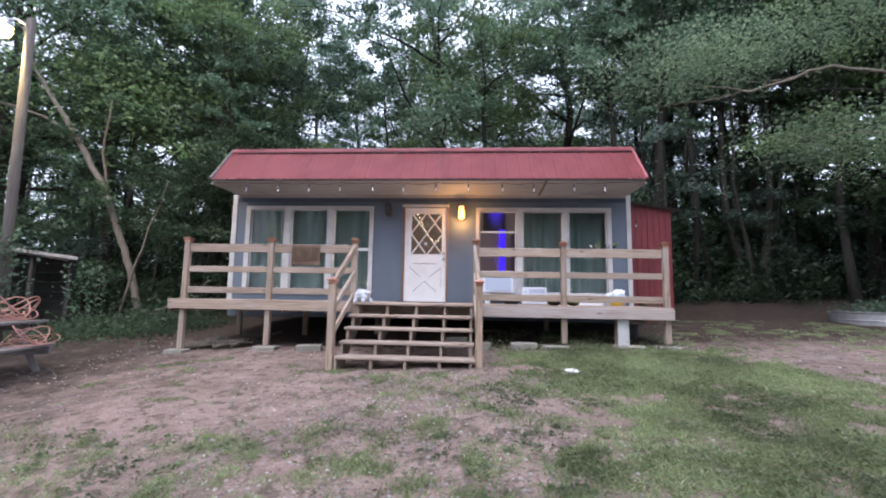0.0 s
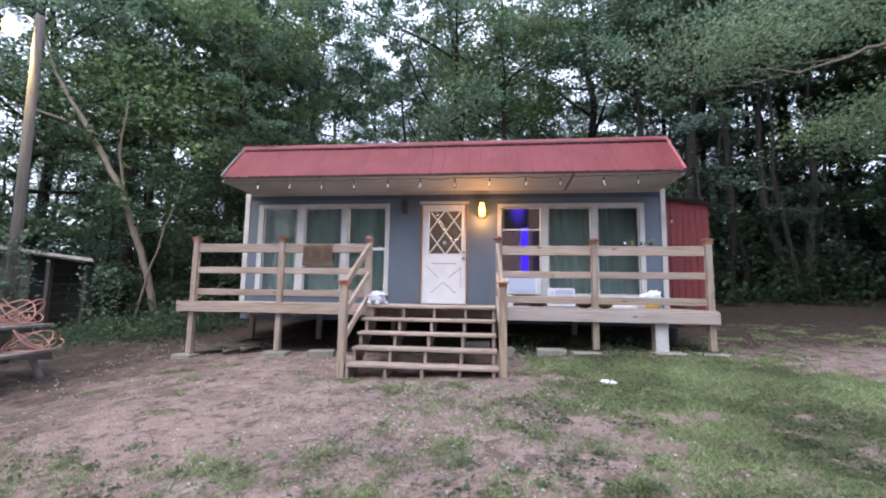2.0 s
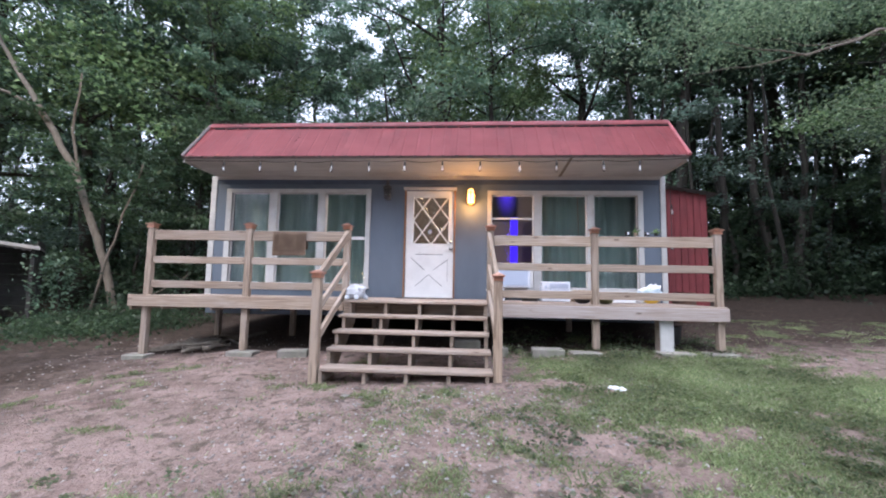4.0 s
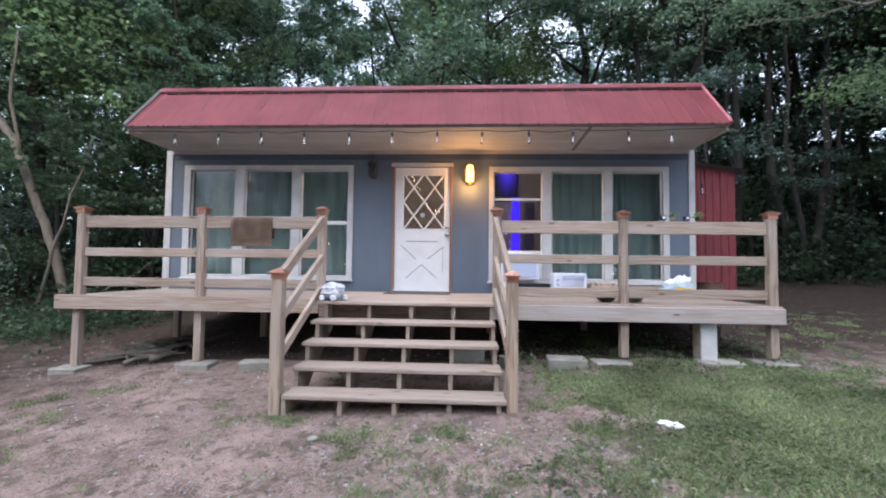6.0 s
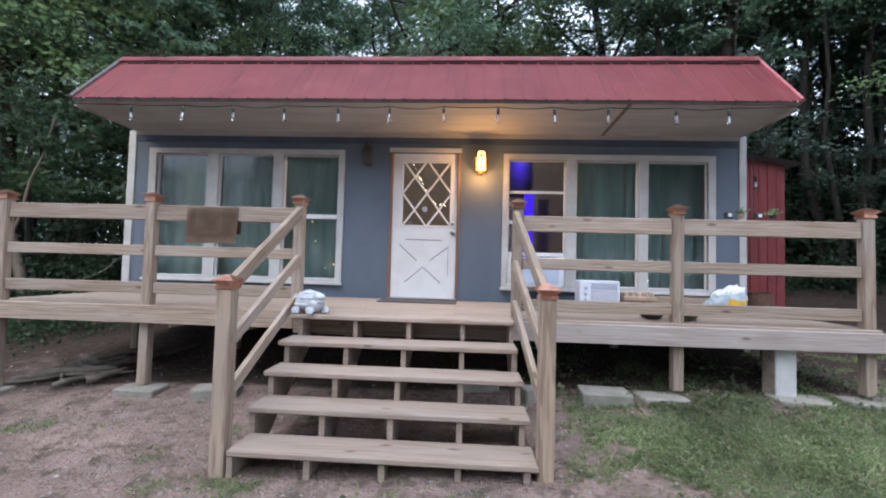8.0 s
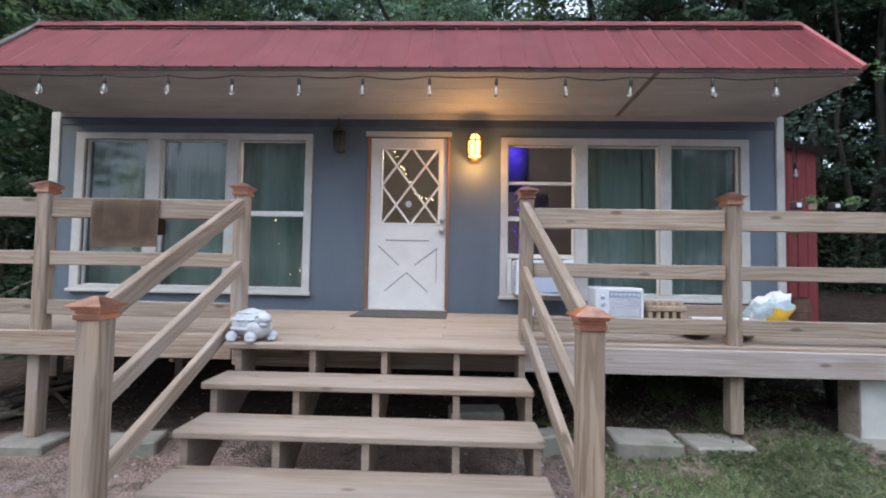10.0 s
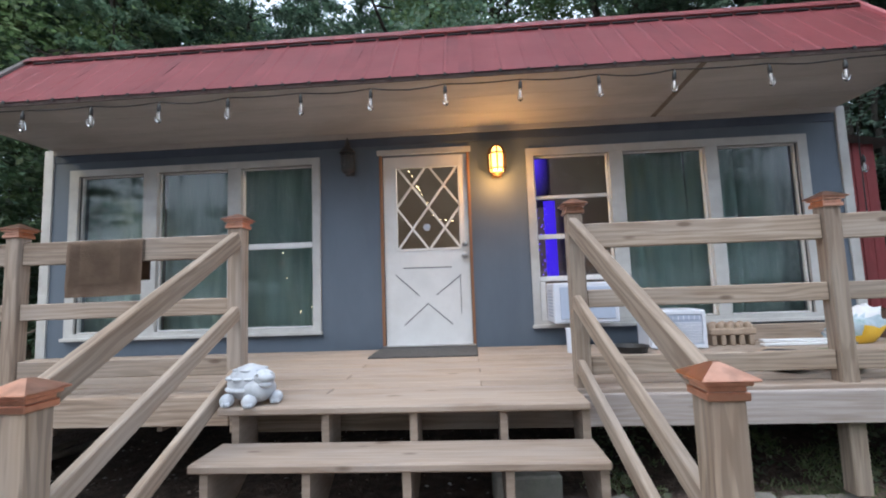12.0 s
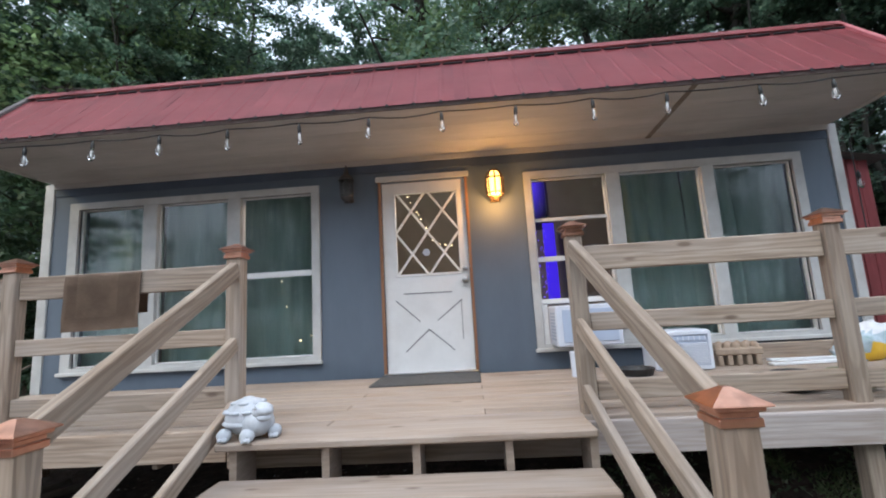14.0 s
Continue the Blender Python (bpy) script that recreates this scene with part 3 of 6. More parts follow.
# bent flashing along the top, over the ribs
bm = bmesh.new()
sec = [(8.592, 3.986), (8.645, 4.040), (8.700, 4.092), (8.79, 4.098), (9.3, 4.23)]
rows = []
for x in np.linspace(-4.99, 3.45, 40):
    jig = 0.004 * wobble(x, 0, 1.3, 5)
    rows.append([bm.verts.new((x, y - 0.006, z + 0.008 + jig)) for y, z in sec])
for a, b in zip(rows, rows[1:]):
    for i in range(len(sec) - 1):
        bm.faces.new((a[i], a[i + 1], b[i + 1], b[i]))
bmesh.ops.solidify(bm, geom=bm.faces[:], thickness=0.004)
RIDGE = EAVE + SLOPE * 0.875
for i in range(37):
    x = -4.98 + (i + 0.5) * RIB
    if x > 3.3:
        break
    at = Matrix.Translation(RIDGE + NORMAL * 0.013 + Vector((x + RIB / 2, 0, 0))) @ Matrix.Rotation(math.atan2(SLOPE.z, SLOPE.y), 4, "X")
    # Black boxes and discs paint the darkness of the flashing gaps and rib openings
    part("closure_gap", box_bm(RIB - 0.03, 0.022, 0.014, 0), M_BLACK, roof, "", at)
    part("rib_end", lathe([(0.016, 0), (0.016, 0.004), (0.002, 0.006)], 8), M_BLACK, roof, "", Matrix.Translation(EAVE + Vector((x, -0.003, -0.004))) @ Matrix.Rotation(math.pi / 2, 4, "X"))
part("ridge_flashing", bm, M_FLASH, roof, "bent red flashing along the roof's break")
for x in (-4.995, 3.445):
    bm = bmesh.new()
    tube_bm([EAVE + NORMAL * 0.012 + Vector((x, 0, 0)), TOP + NORMAL * 0.012 + Vector((x, 0, 0))], 0.028, 6, bm)
    part("gable_flashing", bm, M_FLASH if x > 0 else M_OLD_WOOD, roof)
bm = bmesh.new()
for (y0, z0), (y1, z1) in (((9.29, 4.22), (11.6, 4.58)), ((11.6, 4.58), (14.4, 4.0))):
    v = [bm.verts.new(c) for c in ((-5.0, y0, z0), (3.45, y0, z0), (3.45, y1, z1), (-5.0, y1, z1))]
    bm.faces.new(v)
bmesh.ops.solidify(bm, geom=bm.faces[:], thickness=0.03)
part("upper_roof", bm, M_ROOF, roof)
for x in (-5.0, 3.42):
    bm = bmesh.new()
    q = [(x + d, y, z) for d in (0, 0.03) for y, z in ((9.0, 3.3), (14.1, 3.3), (14.1, 4.0), (11.6, 4.5), (9.0, 4.1))]
    v = [bm.verts.new(c) for c in q]
    bm.faces.new(v[:5]), bm.faces.new(v[5:][::-1])
    for i in range(5):
        bm.faces.new((v[i], v[(i + 1) % 5], v[5 + (i + 1) % 5], v[5 + i]))
    part("gable", bm, M_WALL, cabin)


# twigs caught on the roof's end
bm = bmesh.new()
rt = random.Random(12)
for _ in range(16):
    x, y = rt.uniform(-4.95, -3.9), rt.uniform(8.55, 8.85)
    z = 4.02 + (y - 8.6) * 0.5 + 0.03
    a = rt.uniform(0, 6.3)
    tube_bm([(x, y, z), (x + 0.12 * math.cos(a), y + 0.05 * math.sin(a), z + rt.uniform(0, 0.06)), (x + 0.26 * math.cos(a), y + 0.08 * math.sin(a), z + rt.uniform(0, 0.10))], [0.007, 0.005, 0.002], 5, bm)
solid("fallen_twigs", bm, M_BARK, "dead twigs fallen on the roof's edge", "twigs", kind="stuff")

# ---- windows ----
def pane_unit(win, x0, x1, z0, z1, rails, y=WY + 0.03):
    """One light of a window: inner sash bars and the glass between."""
    s = 0.014
    bm = bmesh.new()
    span(x0, x0 + s, y - 0.015, y + 0.03, z0, z1, 0.003, bm)
    span(x1 - s, x1, y - 0.015, y + 0.03, z0, z1, 0.003, bm)
    for z, h in [(z0 + s / 2, s), (z1 - s / 2, s)] + rails:
        span(x0 + s, x1 - s, y - 0.012, y + 0.027, z - h / 2, z + h / 2, 0.003, bm)
    part("sash", bm, M_WHITE, win)
    g = part("pane", span(x0 + s, x1 - s, y + 0.006, y + 0.010, z0 + s, z1 - s, 0), M_GLASS, win)
    g.visible_shadow = False


def window(label, hole, outer, mullions, rails):
    win = part("window", wall_with_holes(outer[0], outer[1], outer[2], outer[3], WY - 0.03, WY + 0.02, [hole]), M_TRIM, cabin, label)
    xs = [hole[0]]
    for a, b in mullions:
        part("mullion", span(a, b, WY - 0.027, WY + 0.06, hole[2], hole[3], 0.004), M_TRIM, win)
        xs += [a, b]
    xs.append(hole[1])
    for i in range(3):
        pane_unit(win, xs[2 * i] + 0.002, xs[2 * i + 1] - 0.002, hole[2], hole[3], rails[i])
    part("sill", span(outer[0] - 0.02, outer[1] + 0.02, WY - 0.06, WY - 0.03, outer[2] - 0.005, outer[2] + 0.03), M_TRIM, win)
    return win


window("wide white three-pane window with drawn grey curtains", LWIN, (-4.765, -1.915, 1.02, 2.905), ((-3.905, -3.74), (-2.94, -2.79)), [[(1.965, 0.06)]] * 3)
window("wide white three-pane window holding an air conditioner", RWIN, (0.29, 3.10, 1.02, 2.88), ((1.138, 1.281), (2.103, 2.231)),
       [[(2.36, 0.035), (1.945, 0.05), (1.51, 0.05)], [], []])


def curtain(x0, x1, z0, z1, y, seed, label):
    bm = bmesh.new()
    cols, rows = int((x1 - x0) / 0.02), 10
    grid = []
    for j in range(rows + 1):
        f = j / rows
        row = []
        for i in range(cols + 1):
            x = x0 + (x1 - x0) * i / cols
            d = 0.020 * math.sin(x * 30 + 2 * math.sin(x * 5 + seed)) + 0.02 * wobble(x * 6, f * 2, 1, seed)
            row.append(bm.verts.new((x + 0.015 * math.sin(seed + f * 3), y + d, z1 + (z0 - z1) * f)))
        grid.append(row)
    for a, b in zip(grid, grid[1:]):
        for i in range(cols):
            bm.faces.new((a[i], a[i + 1], b[i + 1], b[i]))
    bmesh.ops.solidify(bm, geom=bm.faces[:], thickness=0.003)
    solid("curtain", bm, M_CURTAIN, label, "curtain", group="window curtains", soft=True)


for i, (a, b) in enumerate(((-4.75, -3.82), (-3.80, -2.88), (-2.86, -1.93), (1.24, 1.98), (1.99, 2.50), (2.20, 3.27))):
    curtain(a, b, 0.95, 2.98, WY + (0.2 if i != 5 else 0.3), i * 1.7, "long grey-green curtain drawn behind the window")

# ---- front door ----
door = part("door", span(DOOR[0] + 0.05, DOOR[1] - 0.05, WY + 0.056, WY + 0.060, DOOR[2] + 0.05, 1.75, 0), M_WHITE, cabin, "white door with diamond-lattice glass and crossbuck panel")
gx0, gx1, gz0, gz1 = -1.093, -0.428, 1.87, 2.75
bm = wall_with_holes(DOOR[0] + 0.004, DOOR[1] - 0.004, DOOR[2] + 0.006, DOOR[3] - 0.002, WY + 0.016, WY + 0.055, [(gx0, gx1, gz0, gz1)])
part("slab", bm, M_WHITE, door)
g = part("pane", span(gx0, gx1, WY + 0.03, WY + 0.034, gz0, gz1, 0), M_GLASS, door)
g.visible_shadow = False
bm = bmesh.new()
for a in ((gx0 - 0.02, gx1 + 0.02, gz1 - 0.005, gz1 + 0.02), (gx0 - 0.02, gx1 + 0.02, gz0 - 0.02, gz0 + 0.005), (gx0 - 0.02, gx0 + 0.005, gz0 + 0.006, gz1 - 0.006), (gx1 - 0.005, gx1 + 0.02, gz0 + 0.006, gz1 - 0.006)):
    span(a[0], a[1], WY + 0.006, WY + 0.0155, a[2], a[3], 0.002, bm)
part("glass_bead", bm, M_WHITE, door)
cx, cz, hx, hz = -0.757, 2.318, 0.170, 0.231
for s in (1, -1):
    for k in (-2, -1, 0, 1, 2):
        # bar through (cx, cz) shifted by whole diamonds, clipped to the glass
        ts = []
        px, pz = cx + k * 2 * hx, cz
        for t in np.linspace(-4, 4, 1601):
            x, z = px + hx * t, pz + s * hz * t
            if gx0 <= x <= gx1 and gz0 <= z <= gz1:
                ts.append(t)
        if len(ts) > 40:
            a = (px + hx * ts[0], WY + 0.022, pz + s * hz * ts[0])
            b = (px + hx * ts[-1], WY + 0.022, pz + s * hz * ts[-1])
            board("lattice_bar", door, M_WHITE, a, b, 0.024, 0.012 + 0.002 * s, bevel=0.002)
# Grey strips paint the shading along the crossbuck's bevelled edges
M_EDGE_SHADE = surface("panel_edge_shade", (0.18, 0.18, 0.19), (0.28, 0.28, 0.29), 9, 0.7, 0.05)
for a, b in (((-1.123, 1.606), (-0.873, 1.378)), ((-0.695, 1.384), (-0.432, 1.587)), ((-1.038, 1.081), (-0.791, 1.295)), ((-0.791, 1.300), (-0.539, 1.080)),
             ((-1.038, 1.673), (-0.531, 1.670)), ((-0.443, 1.587), (-0.443, 1.184))):
    board("crossbuck_bar", door, M_EDGE_SHADE, (a[0], WY + 0.013, a[1]), (b[0], WY + 0.013, b[1]), 0.011, 0.006, (0, -1, 0) if a[0] == b[0] else (0, 0, 1), bevel=0.002)
for z, r in ((1.905, 0.026), (1.785, 0.034)):
    bm = lathe([(r, 0), (r, 0.012), (r * 0.5, 0.02), (r * 0.5, 0.035), (r * 0.95, 0.05), (r * 0.9, 0.07), (r * 0.4, 0.078)], 16)
    part("door_knob" if z < 1.85 else "deadbolt", bm, M_STEEL, door, "satin steel knob", pose(-0.385, WY + 0.014, z, 90), True)
bm = lathe([(0.042, 0), (0.042, 0.003)], 6)
part("sticker", bm, M_STICKER, door, "small pale sticker", pose(-0.78, WY + 0.027, 2.10, 90))
for a in ((-1.268, -1.237), (-0.333, -0.304)):
    part("door_jamb", span(a[0], a[1], WY - 0.02, WY + 0.06, 0.865, 2.885), M_JAMB, door, "bare brown door jamb")
part("door_head", span(-1.29, -0.285, WY - 0.03, WY + 0.06, 2.888, 2.945), M_TRIM, door)
part("threshold", span(-1.26, -0.31, WY - 0.05, WY + 0.06, 0.861, 0.875), M_STEEL, door, "metal threshold")
bm = box_bm(0.96, 0.62, 0.014, 0.005)
solid("door_mat", bm, M_MAT, "dark grey mat before the white door", "door mat", pose(-0.78, 8.58, DECK + 0.007))

# things seen dimly inside
lights = thing("fairy_lights", "warm fairy lights hung behind the door glass", "string lights")
way = [(-0.978, 2.74), (-0.914, 2.60), (-0.82, 2.49), (-0.786, 2.385), (-0.736, 2.273), (-0.62, 2.184), (-0.45, 2.21)]
pts = [(a[0] + (b[0] - a[0]) * t, WY + 0.2, a[1] + (b[1] - a[1]) * t) for a, b in zip(way, way[1:]) for t in (0, 0.33, 0.67)]
part("cable", tube_bm(pts, 0.002, 4), M_BLACK, lights)
seedling = mesh_of("light_dot", lathe([(0.002, -0.005), (0.005, -0.002), (0.005, 0.002), (0.002, 0.005)], 6), M_STAR)
for i, p in enumerate(pts):
    part("light_dot", seedling, M_STAR, lights, "", pose(p[0] + 0.02 * math.sin(i * 7), p[1] - 0.01, p[2] + 0.02 * math.cos(i * 5)))
for n, (x, z) in enumerate(((-2.35, 1.62), (-2.05, 1.22), (-2.08, 1.30), (-2.4, 1.9), (-2.2, 1.25), (1.55, 1.17), (1.62, 1.15), (2.30, 1.19))):
    part("light_dot", seedling, M_STAR, lights, "", pose(x, WY + 0.145, z))
# Added fill lamp, hidden above the door, to brighten the room behind the glass
glow = new("fairy_and_fill_glow", bpy.data.lights.new("fairy_and_fill_glow", "POINT"))
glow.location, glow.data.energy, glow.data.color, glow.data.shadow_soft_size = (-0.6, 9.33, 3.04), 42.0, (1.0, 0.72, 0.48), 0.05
led = thing("led_strip_light", "blue-violet LED light strip glowing in the dark room", "light")
# Emissive sheet before the room wall stands in for LED light falling there
part("panel", span(0.52, 1.13, 12.30, 12.31, 2.84, 3.94, 0.003), M_LED, led, "emissive sheet imitating violet-blue LED light cast on the room wall")
part("strip", span(0.94, 1.13, 11.80, 11.81, 1.55, 2.86, 0.003), M_LED_STRIP, led)
dot = mesh_of("led_dot", lathe([(0.003, -0.009), (0.009, -0.003), (0.009, 0.003), (0.003, 0.009)], 6), M_LED_DOT)
for i in range(22):
    part("led_dot", dot, M_LED_DOT, led, "", pose(0.87 + 0.05 * (i % 2) + 0.05 * math.sin(i * 3.7), 11.75, 1.62 + 0.053 * i + 0.02 * math.sin(i * 2.3)))

# ---- red shed against the cabin's side ----
shed = thing("side_shed", "dark red board shed leaning against the cabin", "shed")
bx = 3.5
i = 0
while bx < 4.84:
    w = 0.135
    zt = 3.30 - 0.17 * (bx - 3.5)
    part("board", span(bx, min(bx + w - 0.006, 4.86), 10.20 + 0.004 * (i % 2), 10.24, 0.55, zt, 0.004), M_RED, shed)
    bx += w
    i += 1
part("wall", span(4.80, 4.86, 10.25, 12.5, 0.55, 3.05, 0.004), M_RED, shed)
part("wall", span(3.5, 4.86, 12.5, 12.56, 0.55, 3.05, 0.004), M_RED, shed)
bm = bmesh.new()
v = [bm.verts.new(c) for c in ((3.46, 10.05, 3.33), (5.05, 10.05, 3.08), (5.05, 12.7, 3.08), (3.46, 12.7, 3.33))]
bm.faces.new(v)
bmesh.ops.solidify(bm, geom=bm.faces[:], thickness=0.035)
part("shed_roof", bm, M_OLD_WOOD, shed, "thin weathered shed roof")

bin_z = ground_z(4.12, 9.75)
bm = lathe([(0.17, 0), (0.185, 0.01), (0.20, 0.16), (0.206, 0.17), (0.20, 0.18), (0.205, 0.40), (0.211, 0.41), (0.205, 0.42), (0.19, 0.56), (0.195, 0.58), (0.18, 0.58), (0.175, 0.50)], 28)
solid("barrel", bm, surface("rusty_brown_metal", (0.085, 0.045, 0.030), (0.16, 0.085, 0.055), 7, 0.8, 0.3, dirt=(0.05, 0.03, 0.02), dirt_scale=5), "rusty brown barrel standing beside the red shed", "barrel", pose(4.12, 9.75, bin_z - 0.01), soft=False)

# ---- porch deck ----
porch = thing("porch_deck", "weathered pine porch deck on posts with board railing", "deck")
PX0, PX1, PY0, PY1 = -4.955, 3.41, 6.98, 8.975
y = 7.02
for i in range(14):
    if y + 0.136 > PY1:
        break
    cut = -1.2 + 0.9 * (i % 3)
    board("deck_board", porch, M_DECK, (PX0 + 0.01 * (i % 3), y + 0.068, DECK - 0.016), (cut - 0.002, y + 0.068, DECK - 0.016 + 0.001 * (i % 2)), 0.134, 0.032, (0, 1, 0))
    board("deck_board", porch, M_DECK, (cut + 0.002, y + 0.068, DECK - 0.017), (PX1 - 0.012 * (i % 2), y + 0.068, DECK - 0.016), 0.134, 0.032, (0, 1, 0))
    y += 0.141
for a, b, z, h in ((PX0, -1.76, 0.787, 0.168), (-1.755, 0.235, 0.74, 0.15), (0.24, PX1, 0.752, 0.172)):
    board("rim_board", porch, M_RIM if a > 0 else M_WOOD, (a, 6.995, z), (b, 6.995, z), h, 0.038)
for x in (PX0 + 0.02, PX1 - 0.02):
    board("rim_board", porch, M_WOOD, (x, 7.02, 0.74), (x, 8.97, 0.74), 0.17, 0.036)
for i in range(11):
    x = PX0 + 0.5 + i * 0.75
    board("joist", porch, M_STRINGER, (x, 7.02, 0.745), (x, 8.97, 0.745), 0.16, 0.038)


def post_cap():
    bm = bmesh.new()
    for w, z0, z1 in ((0.112, -0.052, -0.030), (0.100, -0.029, -0.014), (0.124, -0.013, -0.001), (0.152, 0.0, 0.006)):
        span(-w / 2, w / 2, -w / 2, w / 2, z0, z1, 0.003, bm)
    a = [bm.verts.new((s * 0.075, t * 0.075, 0.006)) for s, t in ((-1, -1), (1, -1), (1, 1), (-1, 1))]
    b = [bm.verts.new((s * 0.010, t * 0.010, 0.042)) for s, t in ((-1, -1), (1, -1), (1, 1), (-1, 1))]
    for i in range(4):
        bm.faces.new((a[i], a[(i + 1) % 4], b[(i + 1) % 4], b[i]))
    bm.faces.new(b)
    return mesh_of("post_cap", bm, M_COPPER)


CAP = post_cap()


def porch_post(parent, name, x, y, z0, z1, w=0.089, material=M_WOOD):
    p = board(name, parent, material, (x, y, z0), (x, y, z1 - 0.045), w, w, (0, -1, 0))
    c = part("post_cap", CAP, M_COPPER, p, "copper pyramid post cap")
    c.matrix_parent_inverse = p.matrix_basis.inverted()
    c.matrix_basis = pose(x, y, z1 - 0.045)
    return p


POSTS = [(-4.735, 1.955), (-3.228, 1.957), (-1.770, 1.956), (0.282, 1.955), (1.712, 1.930), (3.333, 1.932)]
PYC = 7.085
for x, z in POSTS:
    porch_post(porch, "post", x, PYC, 0.80 if x in (-1.770, 0.282) else ground_z(x, PYC) + 0.05, z)
for (xa, za), (xb, zb) in ((POSTS[0], POSTS[1]), (POSTS[1], POSTS[2]), (POSTS[3], POSTS[4]), (POSTS[4], POSTS[5])):
    for z, h, dip in ((1.754, 0.144, 0.030), (1.386, 0.102, 0.028), (1.028, 0.106, 0.048)):
        z -= dip if xa > 0 else 0.0
        board("rail", porch, M_WOOD, (xa + 0.05, PYC, z), (xb - 0.05, PYC, z), h, 0.04)
for x in (-4.6, -3.2, -1.7, 0.3, 1.7, 3.3):
    board("post", porch, M_WOOD, (x, 8.7, ground_z(x, 8.7)), (x, 8.7, 0.70), 0.09, 0.09, (0, -1, 0))

# ---- stairs ----
stairs = thing("porch_stairs", "open wooden stairs with sloping handrails up to porch", "stairs")
TREADS = [(5.665, 0.158, -1.607, 0.272), (5.93, 0.334, -1.625, 0.258), (6.195, 0.51, -1.645, 0.245), (6.46, 0.685, -1.662, 0.235)]
for y, z, a, b in TREADS:
    board("tread", stairs, M_DECK, (a, y + 0.145, z - 0.02), (b, y + 0.145, z - 0.02), 0.29, 0.04, (0, 1, 0), bevel=0.008)
board("landing_board", stairs, M_DECK, (-1.68, 6.868, DECK - 0.014), (0.228, 6.868, DECK - 0.014), 0.288, 0.04, (0, 1, 0), bevel=0.008)


def stringer(x):
    """A notched carriage under the treads."""
    pr = []
    for y, z, *_ in TREADS:
        pr += [(y + 0.035, z - 0.206), (y + 0.035, z - 0.041)]
    pr += [(6.765, 0.644), (6.765, DECK - 0.036), (6.97, DECK - 0.036), (6.97, 0.56), (5.98, -0.07), (5.70, -0.07)]
    bm = bmesh.new()
    a = [bm.verts.new((x - 0.019, y, z)) for y, z in pr]
    b = [bm.verts.new((x + 0.019, y, z)) for y, z in pr]
    n = len(pr)
    bm.faces.new(a), bm.faces.new(b[::-1])
    for i in range(n):
        bm.faces.new((a[i], b[i], b[(i + 1) % n], a[(i + 1) % n]))
    bmesh.ops.recalc_face_normals(bm, faces=bm.faces[:])
    bmesh.ops.triangulate(bm, faces=[f for f in bm.faces if len(f.verts) > 4], ngon_method="EAR_CLIP")
    return bm


for x in (-1.60, -1.12, -0.66, -0.20, 0.21):
    part("stringer", stringer(x), M_STRINGER, stairs)
NEWEL_Y = 5.753
for x in (-1.69, 0.320):
    porch_post(stairs, "newel_post", x, NEWEL_Y, ground_z(x, NEWEL_Y) - 0.08, 1.224, 0.095, M_NEWEL)
    px = -1.770 if x < 0 else 0.282
    for z0, z1, h in ((1.165, 1.785, 0.098), (0.80, 1.345, 0.085), (0.475, 0.985, 0.085)):
        board("handrail" if z0 > 1 else "stair_rail", stairs, M_WOOD, (x + (0.01 if x < 0 else -0.01), NEWEL_Y + 0.012, z0 - 0.02), (px + (0.02 if x < 0 else -0.02), PYC - 0.052, z1), h, 0.04 if z0 < 1 else 0.046)

# ---- supports and clutter under the deck ----
def paver(x, y, sx, sy, sz, rz=0, label="flat grey concrete footing block under the porch post"):
    solid("concrete_block", box_bm(sx, sy, sz, 0.012), M_CONCRETE, label, "concrete block", pose(x, y, ground_z(x, y) + sz / 2 - 0.03, 0, 0, rz), "porch footings")


for x, s in ((-4.755, 0.34), (-3.2, 0.40), (1.55, 0.42), (2.72, 0.46), (3.30, 0.42)):
    paver(x, 7.03, s * 0.95, 0.26, 0.085 if x < 0 else 0.06, 3 * math.sin(x * 9))
paver(-2.45, 7.0, 0.40, 0.22, 0.11, 12, "loose grey concrete slab beside the stairs")
paver(1.05, 6.98, 0.42, 0.28, 0.13, -4, "pale greenish concrete block beside the porch")
paver(0.42, 7.0, 0.18, 0.16, 0.15, 20, "broken concrete piece beside the stairs")
paver(-0.05, 7.3, 0.40, 0.2, 0.2, 5, "grey concrete block below the stairs")
pier = thing("porch_pier", "square wooden pier with a white-faced front holding up the porch", "pier")
PG = ground_z(2.65, 7.15)
part("post", span(2.555, 2.725, 7.085, 7.255, PG - 0.04, 0.665, 0.006), M_WOOD, pier)
part("white_face", span(2.552, 2.728, 7.066, 7.084, PG - 0.03, 0.662, 0.004), M_TRIM, pier, "white painted front board")
part("white_side", span(2.7265, 2.738, 7.085, 7.25, PG - 0.03, 0.662, 0.004), M_TRIM, pier)
bm = lathe([(0.10, 0), (0.13, 0.26), (0.14, 0.27), (0.125, 0.26), (0.095, 0.02)], 20)
solid("bucket", bm, M_BLACK, "dark plastic bucket below the porch", "bucket", pose(2.98, 7.7, ground_z(2.98, 7.7)))


def stick(x, y, z, length, r, rz, label="fallen grey stick beside the porch"):
    rnd = random.Random(int(abs(x * 100 + y * 10)))
    pts = [(t * length - length / 2, rnd.uniform(-0.03, 0.03), rnd.uniform(-0.01, 0.02)) for t in np.linspace(0, 1, 6)]
    solid("stick", tube_bm(pts, [r * (1.1 - 0.5 * t) for t in np.linspace(0, 1, 6)], 7), M_PALE_BARK, label, "stick", pose(x, y, z, 0, -6, rz), "fallen sticks", soft=True)


rs = random.Random(31)
